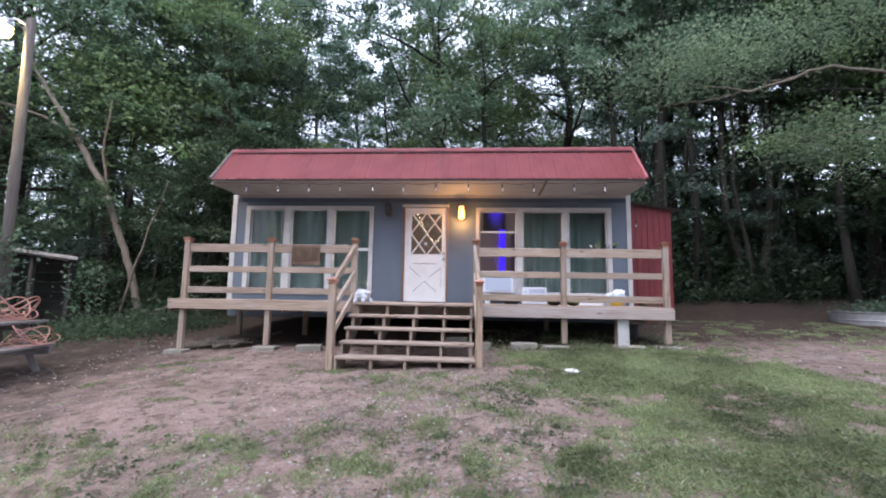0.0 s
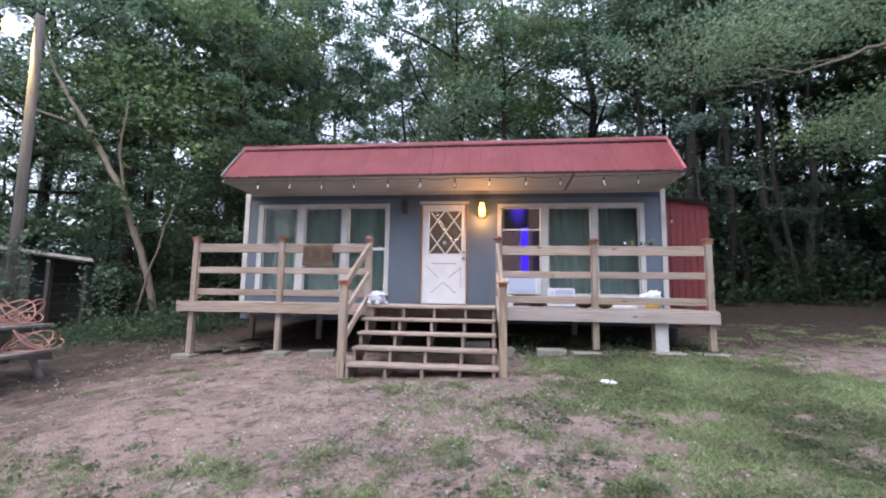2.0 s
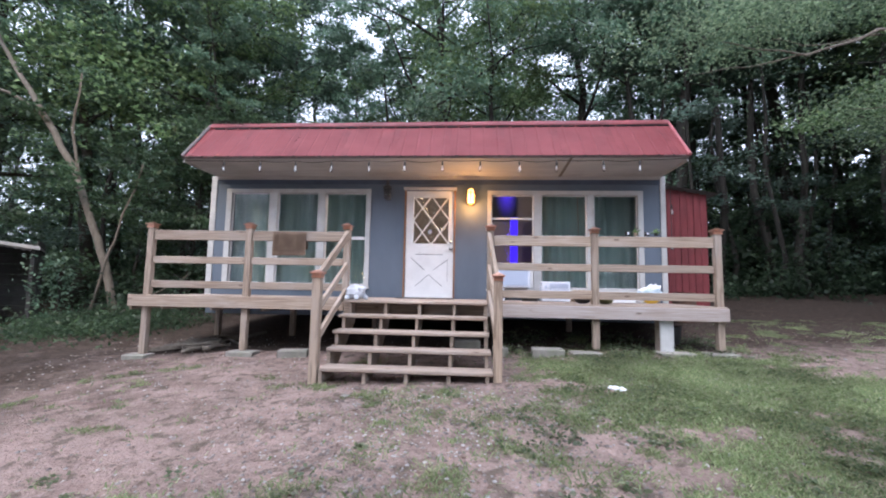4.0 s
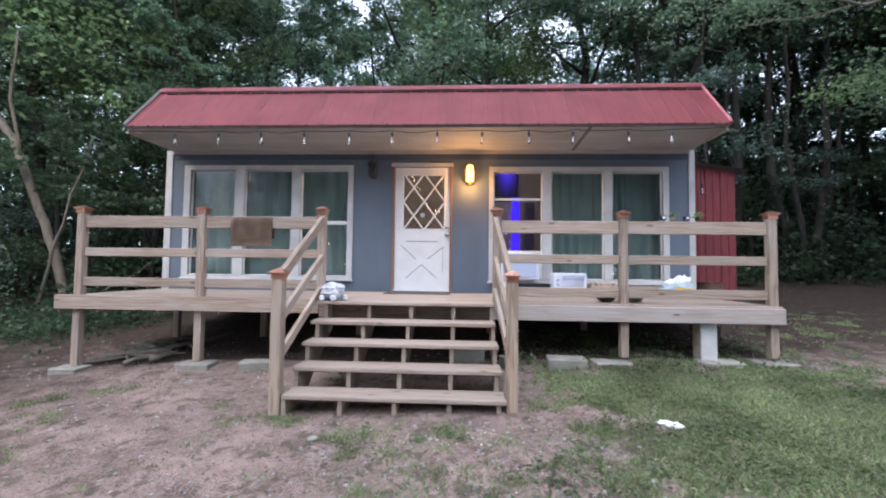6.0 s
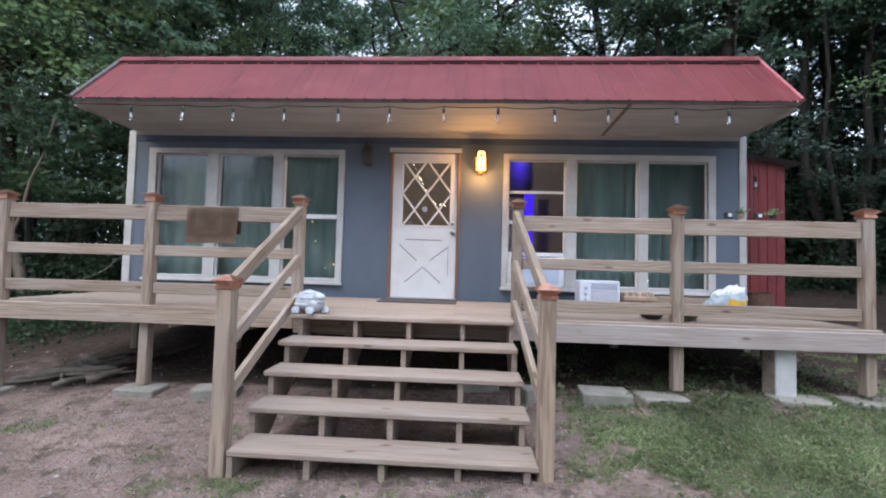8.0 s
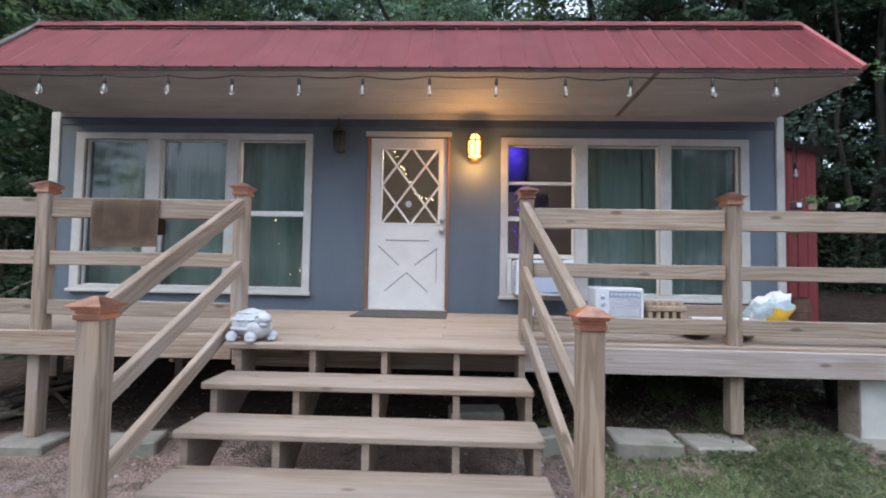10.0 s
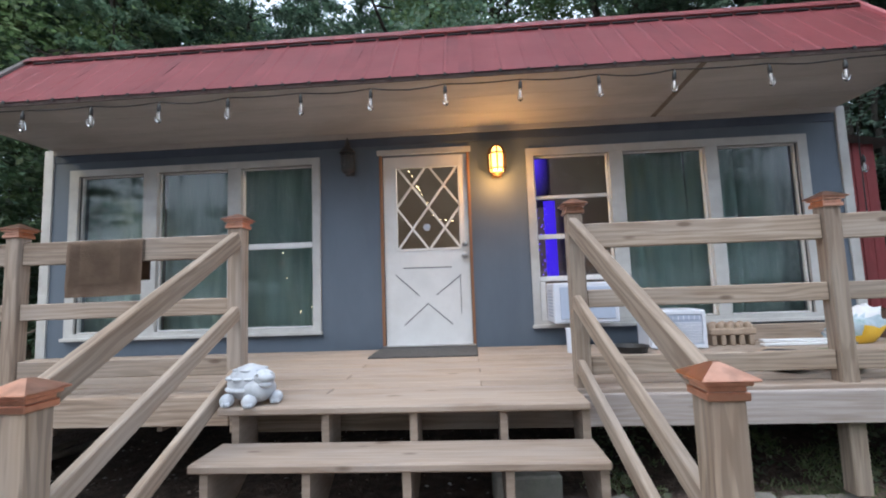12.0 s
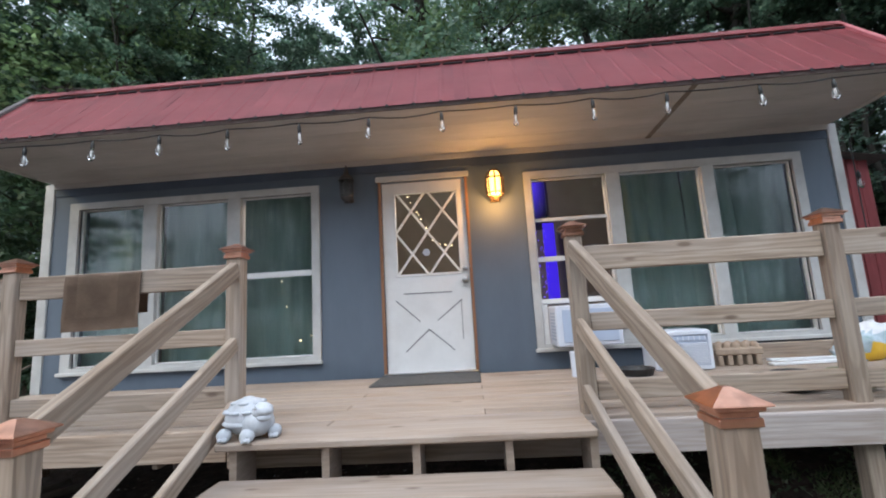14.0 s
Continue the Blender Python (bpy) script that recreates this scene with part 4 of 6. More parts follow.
HEAP = [(rs.uniform(-4.5, -3.85), rs.uniform(7.3, 8.2), rs.uniform(0.35, 0.95), rs.uniform(0.014, 0.042), rs.uniform(0, 180)) for _ in range(16)]
for x, y, ln, r, rz in HEAP + [(-5.2, 4.2, 0.45, 0.022, 20)]:
    stick(x, y, ground_z(x, y) + r + 0.02, ln, r, rz)

# ---- things on the porch ----
def turtle():
    """A garden turtle, one plain mesh: domed shell, head, four feet."""
    bm = bmesh.new()

    def ball(at, s, u=14, v=9):
        bmesh.ops.create_uvsphere(bm, u_segments=u, v_segments=v, radius=1, matrix=Matrix.Translation(at) @ Matrix.Diagonal((*s, 1)))
    ball((-0.02, 0.02, 0.115), (0.145, 0.125, 0.105), 24, 14)
    ball((-0.02, 0.02, 0.085), (0.160, 0.140, 0.030), 24, 8)
    ball((0.06, -0.03, 0.085), (0.105, 0.105, 0.075), 18, 10)
    ball((0.105, -0.065, 0.150), (0.066, 0.060, 0.052), 16, 10)
    ball((0.128, -0.088, 0.157), (0.056, 0.050, 0.030), 16, 8)
    ball((0.125, -0.086, 0.120), (0.050, 0.046, 0.022), 16, 8)
    for k in (-1, 1):
        ball((0.125 + 0.038 * k, -0.115 + 0.028 * k, 0.180), (0.012, 0.012, 0.010), 8, 6)
    for x, y, r in ((0.035, -0.125, 0.046), (0.165, -0.02, 0.044), (-0.125, -0.085, 0.044), (-0.10, 0.12, 0.042)):
        ball((x, y, 0.034), (r, r * 1.1, 0.038), 12, 8)
        for k in (-1, 0, 1):
            ball((x + 0.018 * k + 0.01, y - r * 0.95, 0.018), (0.013, 0.016, 0.014), 8, 6)
    for ringi, (rad, h, n) in enumerate(((0.0, 0.214, 1), (0.075, 0.193, 6), (0.122, 0.148, 10))):
        for k in range(n):
            t = 2 * math.pi * (k + 0.5 * ringi) / n
            ball((-0.02 + rad * math.cos(t), 0.02 + rad * 0.86 * math.sin(t), h), (0.040, 0.036, 0.011), 10, 6)
    return bm


solid("garden_turtle", turtle(), M_STONE, "pale grey stone turtle figure sitting on the landing", "garden figure", pose(-1.55, 6.84, DECK + 0.006, 0, 0, 4) @ Matrix.Diagonal((0.82, 0.82, 0.92, 1)), soft=True)


def towel():
    bm = bmesh.new()
    prof = [(-0.030, 1.47), (-0.034, 1.55), (-0.030, 1.65), (-0.031, 1.75), (-0.028, 1.805), (-0.012, 1.825), (0.012, 1.825), (0.028, 1.805), (0.034, 1.7), (0.032, 1.56)]
    rows = []
    for x in np.linspace(-2.865, -2.365, 18):
        rows.append([bm.verts.new((x, PYC + y * 1.15 + 0.006 * wobble(x * 9, z * 7), z + 0.02 * wobble(x * 3, 0) * (1 if z < 1.6 else 0))) for y, z in prof])
    for a, b in zip(rows, rows[1:]):
        for i in range(len(prof) - 1):
            bm.faces.new((a[i], a[i + 1], b[i + 1], b[i]))
    bmesh.ops.solidify(bm, geom=bm.faces[:], thickness=-0.018)
    return bm


mat = solid("towel", towel(), M_TOWEL, "plush brown towel with a paler middle hung over the porch rail", "towel", soft=True)
mat.data.materials.append(surface("pale_brown_pile", (0.20, 0.140, 0.098), (0.30, 0.215, 0.155), 5, 0.98, 0.9, fine=150, dirt=(0.12, 0.07, 0.045), dirt_scale=6))
for f in mat.data.polygons:
    f.material_index = 1 if -2.79 < f.center.x < -2.52 and f.center.z > 1.56 and f.center.y < PYC else 0


def air_conditioner(at, w, h, d, label, side_grille=False):
    """A window unit: body, recessed louvred front, knobs."""
    ac = thing("air_conditioner", label, "air conditioner", at)
    part("body", span(-w / 2, w / 2, -d / 2, d / 2, 0, h, 0.012), M_PLASTIC, ac)
    part("front_frame", wall_with_holes(-w / 2 + 0.01, w / 2 - 0.01, 0.01, h - 0.01, -d / 2 - 0.02, -d / 2 - 0.001, [(-w / 2 + 0.13, w / 2 - 0.035, 0.04, h - 0.035)]), M_PLASTIC, ac)
    part("grille_back", span(-w / 2 + 0.13, w / 2 - 0.035, -d / 2 - 0.004, -d / 2 - 0.001, 0.04, h - 0.035, 0), M_GRILLE, ac)
    n = 13
    for i in range(n):
        z = 0.05 + (h - 0.15) * i / n
        part("slat", span(-w / 2 + 0.132, w / 2 - 0.037, -d / 2 - 0.016, -d / 2 - 0.006, z, z + 0.009, 0.002), M_PLASTIC, ac)
    part("vent", span(-w / 2 + 0.14, w / 2 - 0.045, -d / 2 - 0.015, -d / 2 - 0.005, h - 0.085, h - 0.045, 0.003), M_GRILLE, ac, "dark air outlet")
    for i in range(7):
        x = -w / 2 + 0.15 + (w - 0.21) * i / 6
        part("vane", span(x, x + 0.006, -d / 2 - 0.019, -d / 2 - 0.015, h - 0.083, h - 0.047, 0), M_PLASTIC, ac)
    for i in range(3):
        part("knob", lathe([(0.022, 0), (0.022, 0.008), (0.016, 0.018)], 14), M_GRILLE, ac, "", pose(-w / 2 + 0.07, -d / 2 - 0.02, h - 0.09 - 0.07 * i, 90))
    return ac


air_conditioner(pose(1.44, 8.57, DECK, 0, 0, -4), 0.47, 0.33, 0.34, "white air conditioner standing on the porch deck")
wac = thing("air_conditioner", "white air conditioner mounted in the window", "air conditioner", pose(0.73, 8.86, 1.08))
part("body", span(-0.30, 0.30, -0.22, 0.16, 0, 0.38, 0.012), M_PLASTIC, wac)
part("back_grille", span(-0.24, 0.26, -0.232, -0.221, 0.04, 0.34, 0.004), M_GRILLE, wac, "grey coil grille")
for i in range(9):
    part("slat", span(-0.302, -0.3, -0.18, 0.05, 0.06 + 0.03 * i, 0.075 + 0.03 * i, 0), M_GRILLE, wac)
part("side_panel", span(-0.36, -0.305, 0.135, 0.155, -0.01, 0.40, 0.003), M_WHITE, wac)
part("side_panel", span(0.305, 0.405, 0.135, 0.155, -0.01, 0.40, 0.003), M_WHITE, wac)

eggs = thing("egg_crate_stack", "tan moulded block with bumpy top on the porch", "crate", pose(1.95, 8.62, DECK) @ Matrix.Diagonal((0.80, 0.95, 1, 1)))
bm = span(-0.25, 0.25, -0.12, 0.12, 0.09, 0.15, 0.012)
for i in range(5):
    for j in range(2):
        lathe([(0.044, 0.148), (0.040, 0.175), (0.026, 0.195), (0.006, 0.20)], 10, (-0.2 + 0.1 * i, -0.055 + 0.11 * j, 0), bm)
part("tray", bm, M_CARDBOARD, eggs)
for i in range(5):
    part("foot", box_bm(0.055, 0.22, 0.09, 0.008, (-0.2 + 0.1 * i, 0, 0.045)), M_CARDBOARD, eggs)


def sack():
    bm = bmesh.new()
    bmesh.ops.create_uvsphere(bm, u_segments=24, v_segments=16, radius=1)
    for v in bm.verts:
        x, y, z = v.co
        q = 0.26 * noise.noise(v.co * 1.9) + 0.16 * noise.noise(v.co * 4.5)
        v.co = Vector((0.20 * math.copysign(abs(x) ** 0.7, x) * (1 - 0.35 * max(0, z)) + 0.05 * z, 0.13 * math.copysign(abs(y) ** 0.8, y), 0.20 * (max(-0.8, z)) + 0.16)) * (1 + q)
    low = min(v.co.z for v in bm.verts)
    for v in bm.verts:
        v.co.z -= low
    return bm


bag = new("feed_sack", mesh_of("feed_sack", sack(), M_PAPER, True))
bag.matrix_basis = pose(2.98, 8.52, DECK, 0, 0, 12) @ Matrix.Diagonal((1.1, 1.0, 0.85, 1))
bag.data.materials.append(surface("pale_blue_print", (0.30, 0.40, 0.46), (0.52, 0.60, 0.66), 14, 0.5, 0.1, dirt=(0.10, 0.22, 0.14), dirt_scale=16)), bag.data.materials.append(M_YELLOW)
for f in bag.data.polygons:
    c = f.center + 0.03 * Vector((noise.noise(f.center * 9), 0, noise.noise(f.center * 11)))
    f.material_index = 2 if c.z < 0.16 and c.x > -0.10 else (1 if noise.noise(f.center * 13) > -0.2 and c.z < 0.27 else 0)
tagged(bag, "white, pale blue and yellow feed sack slumped on the porch", "sack")

for i, (x, y, rz) in enumerate(((2.45, 8.45, 3), (2.5, 8.52, -2))):
    solid("plank", box_bm(0.62, 0.07, 0.02, 0.003), M_PAPER, "thin white plank lying on the porch", "plank", pose(x, y, DECK + 0.012 + 0.022 * i, 0, 0, rz), "white planks")
solid("timber", box_bm(1.7, 0.09, 0.14, 0.005), M_WOOD, "tan timber lying against the cabin wall", "timber", pose(2.45, 8.88, DECK + 0.071))


def bowl(x, y, r, mat, label):
    solid("bowl", lathe([(r * 0.35, 0), (r * 0.7, 0.02), (r * 0.95, 0.07), (r, 0.12), (r * 0.96, 0.12), (r * 0.9, 0.075), (r * 0.6, 0.03), (0.01, 0.025)], 24), mat, label, "bowl", pose(x, y, DECK + 0.001), "pet bowls", soft=True)


bowl(1.61, 7.37, 0.13, M_BLACK, "black bowl standing on the porch deck")
bowl(1.92, 7.35, 0.13, surface("olive_bowl", (0.10, 0.11, 0.04), (0.16, 0.16, 0.07), 6, 0.4, 0.05), "olive green bowl standing on the porch deck")
solid("tray", lathe([(0.13, 0), (0.15, 0.05), (0.155, 0.055), (0.14, 0.05), (0.12, 0.01)], 20), M_BLACK, "black plant tray on the porch deck", "tray", pose(0.98, 8.3, DECK + 0.001))
solid("pot", lathe([(0.05, 0), (0.055, 0.2), (0.06, 0.205), (0.05, 0.2)], 16), M_PLASTIC, "narrow white pot beside the stair post", "pot", pose(0.52, 8.35, DECK + 0.001))

# little things on the rail
for i, (x, h) in enumerate(((2.16, 0.055), (2.42, 0.05))):
    s = thing("solar_light", "small black and white solar light on the rail", "light", pose(x, PYC, 1.812), "rail lights")
    part("base", span(-0.03, 0.03, -0.025, 0.025, 0, h, 0.006), M_BLACK, s)
    part("lens", span(-0.016, 0.016, -0.031, -0.0255, 0.012, h - 0.012, 0.003), M_PLASTIC, s)


def leaf_arrays(centres, normals_flat, length, width, rng):
    """Rhombic leaves, slightly folded, as arrays of vertices."""
    n = len(centres)
    a = rng.normal(size=(n, 3))
    a[:, 2] *= normals_flat
    a /= np.linalg.norm(a, axis=1)[:, None]
    b = np.cross(a, rng.normal(size=(n, 3)) * (0.45, 0.45, 1.0))
    b /= np.linalg.norm(b, axis=1)[:, None] + 1e-9
    s = rng.uniform(0.65, 1.35, n)[:, None]
    up = np.cross(a, b) * (0.12 * length) * s
    v = np.empty((n, 4, 3))
    v[:, 0] = centres - a * length * 0.5 * s
    v[:, 1] = centres + b * width * 0.5 * s + up
    v[:, 2] = centres + a * length * 0.5 * s - up * 0.6
    v[:, 3] = centres - b * width * 0.5 * s + up
    return v.reshape(-1, 3)


def quads(name, verts, material):
    me = bpy.data.meshes.new(name)
    n = len(verts) // 4
    me.vertices.add(4 * n)
    me.vertices.foreach_set("co", np.ascontiguousarray(verts, dtype=np.float32).ravel())
    me.loops.add(4 * n)
    me.loops.foreach_set("vertex_index", np.arange(4 * n, dtype=np.int32))
    me.polygons.add(n)
    me.polygons.foreach_set("loop_start", np.arange(0, 4 * n, 4, dtype=np.int32))
    me.update(calc_edges=True)
    me.materials.append(material)
    return me


rng0 = np.random.default_rng(3)
for i, (x, h) in enumerate(((2.27, 0.07), (2.54, 0.06))):
    s = thing("potted_plant", "tiny potted green plant on the porch rail", "plant", pose(x, PYC, 1.812), "rail plants")
    part("pot", lathe([(0.022, 0), (0.03, 0.04), (0.026, 0.04), (0.01, 0.03)], 12), M_BLACK if i else M_CARDBOARD, s)
    c = rng0.normal(size=(70, 3)) * (0.022, 0.022, 0.018) + (0, 0, 0.065)
    part("leaves", quads("leaves", leaf_arrays(c, 0.6, 0.03, 0.016, rng0), M_LEAF_LIGHT), M_LEAF_LIGHT, s)


# ---- lamps on the wall ----
M_CAGE = surface("dark_bronze_cage", (0.05, 0.025, 0.010), (0.09, 0.045, 0.02), 14, 0.8, 0.1)


def wall_lamp(x, z0, z1, lit):
    lamp = thing("wall_lamp", "lit lantern wall lamp glowing warm yellow" if lit else "unlit dark lantern wall lamp with clear glass", "lamp", pose(x, WY - 0.11, z0))
    h = z1 - z0
    metal = surface("aged_brass", (0.20, 0.12, 0.05), (0.32, 0.2, 0.09), 14, 0.5, 0.1, metal=0.6) if lit else M_IRON
    part("backplate", span(-0.05, 0.05, 0.085, 0.108, 0.10 * h, 0.62 * h, 0.006), metal, lamp)
    part("arm", tube_bm([(0, 0.09, 0.22 * h), (0, 0.05, 0.12 * h), (0, 0.0, 0.10 * h), (0, 0, 0.16 * h)], 0.010, 8), metal, lamp, soft=True)
    part("base", lathe([(0.03, 0.10 * h), (0.06, 0.16 * h), (0.065, 0.19 * h)], 16), metal, lamp)
    if lit:
        part("globe", lathe([(0.060, 0.2 * h), (0.072, 0.26 * h), (0.074, 0.70 * h), (0.060, 0.84 * h), (0.024, 0.92 * h)], 20), M_LAMPGLOW, lamp, "glowing yellow glass", soft=True)
    else:
        part("globe", lathe([(0.045, 0.2 * h), (0.06, 0.25 * h), (0.06, 0.6 * h)], 16), M_GLASS, lamp)
        part("roof", lathe([(0.085, 0.60 * h), (0.075, 0.66 * h), (0.03, 0.76 * h), (0.022, 0.86 * h), (0.008, 0.98 * h)], 16), metal, lamp)
    for i in range(8):
        a = i * math.pi / 4
        ring = [(0.074, 0.19 * h), (0.088, 0.27 * h), (0.091, 0.7 * h), (0.070, 0.87 * h), (0.024, 0.96 * h)] if lit else [(0.06, 0.19 * h), (0.068, 0.4 * h), (0.07, 0.6 * h)]
        part("cage_bar", tube_bm([(r * math.cos(a), r * math.sin(a), z) for r, z in ring], 0.0085 if lit else 0.0055, 5), M_CAGE if lit else metal, lamp)
    if lit:
        for r, z in ((0.090, 0.27 * h), (0.092, 0.70 * h)):
            part("cage_ring", tube_bm([(r * math.cos(a * math.pi / 10), r * math.sin(a * math.pi / 10), z) for a in range(21)], 0.008, 5), M_CAGE, lamp)
        part("finial", lathe([(0.025, 0.93 * h), (0.02, 0.97 * h), (0.006, 1.0 * h)], 12), metal, lamp)
    return lamp


wall_lamp(-0.02, 2.545, 2.92, True)
wall_lamp(-1.585, 2.64, 3.08, False)
bulb = new("wall_lamp_light", bpy.data.lights.new("wall_lamp_light", "POINT"))
bulb.location, bulb.data.energy, bulb.data.color, bulb.data.shadow_soft_size = (-0.02, WY - 0.25, 2.57), 9.0, (1.0, 0.45, 0.11), 0.04

# ---- string lights on the eave ----
strings = thing("eave_string_lights", "black cable of clear string light bulbs along the eave", "string lights")
BX = [-4.25, -3.605, -2.985, -2.365, -1.725, -1.115, -0.49, 0.137, 0.772, 1.376, 2.111, 2.686]
hang = []
for i, x in enumerate(BX):
    hang.append((x, 7.972, 3.150))
    if i + 1 < len(BX):
        n = BX[i + 1]
        hang += [(x + (n - x) * t, 7.970, 3.150 - (0.012 + 0.01 * (i % 3)) * math.sin(math.pi * t)) for t in (0.25, 0.5, 0.75)]
hang = [(-4.95, 7.972, 3.16)] + hang + [(3.1, 7.97, 3.16), (3.44, 7.98, 3.18), (3.50, 8.5, 3.12), (3.56, 8.93, 2.95), (3.57, 8.95, 2.3), (3.57, 8.95, 1.8)]
part("cable", tube_bm(hang, 0.006, 5), M_BLACK, strings, "black cable")
SOCKET = mesh_of("socket", lathe([(0.007, 0.0), (0.010, -0.012), (0.016, -0.02), (0.017, -0.062), (0.013, -0.066)], 10), M_BLACK, True)
GLOBE = mesh_of("bulb", lathe([(0.012, -0.066), (0.015, -0.08), (0.025, -0.105), (0.027, -0.125), (0.020, -0.148), (0.005, -0.16)], 12), M_BULB, True)
COIL = mesh_of("filament", lathe([(0.003, -0.075), (0.006, -0.09), (0.007, -0.13), (0.003, -0.135)], 6), M_PAPER, True)
for i, (x, y, z) in enumerate([(x, 7.972, 3.142) for x in BX] + [(3.57, 8.92, 2.62), (3.57, 8.92, 1.98)]):
    so = part("socket", SOCKET, M_BLACK, strings, "", pose(x, y, z, 3 * math.sin(i * 5), 3 * math.sin(i * 3)) @ Matrix.Diagonal((0.95, 0.95, 1.15, 1)))
    g = part("bulb", GLOBE, M_BULB, so, "clear unlit glass bulb")
    g.visible_shadow = False
    part("filament", COIL, M_PAPER, so)

# ---- yard on the pole side ----
yard = thing("yard_lamp", "grey wooden pole with a glowing yellow yard lamp", "lamp post", pose(-7.46, 6.5, ground_z(-7.46, 6.5) - 0.1))
part("pole", tube_bm([(0, 0, 0), (-0.03, 0, 2.5), (-0.10, 0, 5.95)], [0.082, 0.076, 0.066], 16), M_POLE, yard, soft=True)
part("arm", tube_bm([(-0.10, -0.02, 5.80), (-0.3, -0.06, 5.92), (-0.52, -0.1, 5.90)], 0.02, 8), M_STEEL, yard, soft=True)
part("shade", lathe([(0.06, 0.22), (0.10, 0.20), (0.13, 0.10), (0.15, 0.09)], 20, (-0.5, -0.1, 5.68)), M_STEEL, yard)
part("globe", lathe([(0.03, -0.10), (0.10, -0.06), (0.13, 0.02), (0.12, 0.09)], 20, (-0.5, -0.1, 5.68)), M_YARDGLOW, yard, "glowing yellow lens", soft=True)
yl = new("yard_lamp_light", bpy.data.lights.new("yard_lamp_light", "POINT"))
yl.location, yl.data.energy, yl.data.color, yl.data.shadow_soft_size = (-7.98, 6.35, 5.28), 160.0, (1.0, 0.72, 0.28), 0.12

TBL = pose(-6.32, 5.08, ground_z(-6.32, 5.08), 0, 0, 103)
table = thing("picnic_table", "weathered grey picnic table with attached benches", "picnic table", TBL)
for i in range(5):
    board("tabletop_board", table, M_OLD_WOOD, (-0.95, -0.32 + 0.16 * i, 0.73), (0.95, -0.32 + 0.16 * i, 0.73), 0.145, 0.038, (0, 1, 0))
for s in (-1, 1):
    for i in range(2):
        board("bench_board", table, M_OLD_WOOD, (-0.95, s * (0.52 + 0.14 * i), 0.42), (0.62, s * (0.52 + 0.14 * i), 0.42), 0.13, 0.038, (0, 1, 0))
for x in (-0.62, 0.62):
    board("crossbar", table, M_OLD_WOOD, (x - 0.1, -0.72, 0.35), (x - 0.1, 0.72, 0.35), 0.12, 0.038)
    board("crossbar", table, M_OLD_WOOD, (x, -0.36, 0.665), (x, 0.36, 0.665), 0.09, 0.038)
    for s in (-1, 1):
        board("leg", table, M_OLD_WOOD, (x - 0.06, s * 0.58, 0.0), (x - 0.06, s * 0.22, 0.70), 0.10, 0.038, (1, 0, 0))


def hose(at, r, z, loops, seed, radius=0.014, lift=0.10):
    """A cable thrown down in loose loops, some of them standing up."""
    pts = []
    for i in range(loops * 20):
        u = i / 20
        a = 2 * math.pi * u
        q = r * (0.8 + 0.3 * math.sin(u * 1.7 + seed) + 0.1 * math.sin(u * 5.1))
        up = (0.5 + 0.5 * math.sin(a + u * 1.9 + seed)) ** 1.5 * (0.15 + 0.85 * abs(math.sin(u * 1.3 + seed)))
        pts.append((q * math.cos(a) * 1.5, q * math.sin(a), z + 0.012 + lift * up))
    return tube_bm(pts, radius, 6)


solid("garden_hose", hose((0, 0), 0.25, 0.0, 8, 4, 0.0085, 0.34), M_ORANGE, "orange hose heaped in loops on the picnic table", "hose", TBL @ pose(0.66, -0.06, 0.755), soft=True)
solid("extension_cord", hose((0, 0), 0.24, 0.0, 6, 9, 0.007, 0.26), M_ORANGE, "thin orange cord tangled on the bench", "cord", TBL @ pose(0.30, -0.58, 0.445), soft=True)

M_HUT = surface("dark_mossy_planks", (0.028, 0.028, 0.025), (0.066, 0.063, 0.055), 4, 0.9, 0.4, ALONG, vary=0.25, dirt=(0.022, 0.028, 0.017), dirt_scale=3)
hut = thing("woodshed", "low dark plank woodshed with a tin roof", "shed", pose(0, 0, 0))
HG = -0.05
for i in range(9):
    x0 = -12.9 + i * 0.29
    if x0 < -10.9:
        board("plank", hut, M_HUT, (x0, 9.75, HG), (x0, 9.75, 2.0), 0.27, 0.025, (1, 0, 0))
for i in range(8):
    board("plank", hut, M_HUT, (-12.9, 10.75, HG + 0.25 * i + 0.12), (-10.35, 10.75, HG + 0.25 * i + 0.12), 0.24, 0.025)
    board("plank", hut, M_HUT, (-9.62, 9.9, HG + 0.25 * i + 0.12), (-10.32, 10.7, HG + 0.25 * i + 0.12), 0.24, 0.025)
for x, y in ((-10.46, 9.7), (-9.5, 9.75), (-10.3, 10.6), (-12.9, 9.7)):
    board("post", hut, M_HUT, (x, y, HG - 0.1), (x, y, 1.78), 0.10, 0.10, (0, 1, 0))
bm = bmesh.new()
rows = []
for i in range(60):
    x = -13.2 + 4.15 * i / 59
    rows.append([bm.verts.new((x - 0.95 * (y - 9.45), y, 2.27 - 0.125 * (x + 13.2) + 0.012 * math.sin(i * 2.1) - 0.02 * (y - 9.5) + 0.03 * wobble(x, y, 1.1))) for y in (9.45, 9.9, 10.4, 10.9)])
for a, b in zip(rows, rows[1:]):
    for i in range(3):
        bm.faces.new((a[i], b[i], b[i + 1], a[i + 1]))
bmesh.ops.solidify(bm, geom=bm.faces[:], thickness=0.04)
part("tin_roof", bm, M_TIN, hut, "pale weathered tin roof", soft=True)
board("drip_edge", hut, M_TIN, (-13.2, 9.435, 2.24), (-9.06, 9.435, 1.725), 0.075, 0.012)
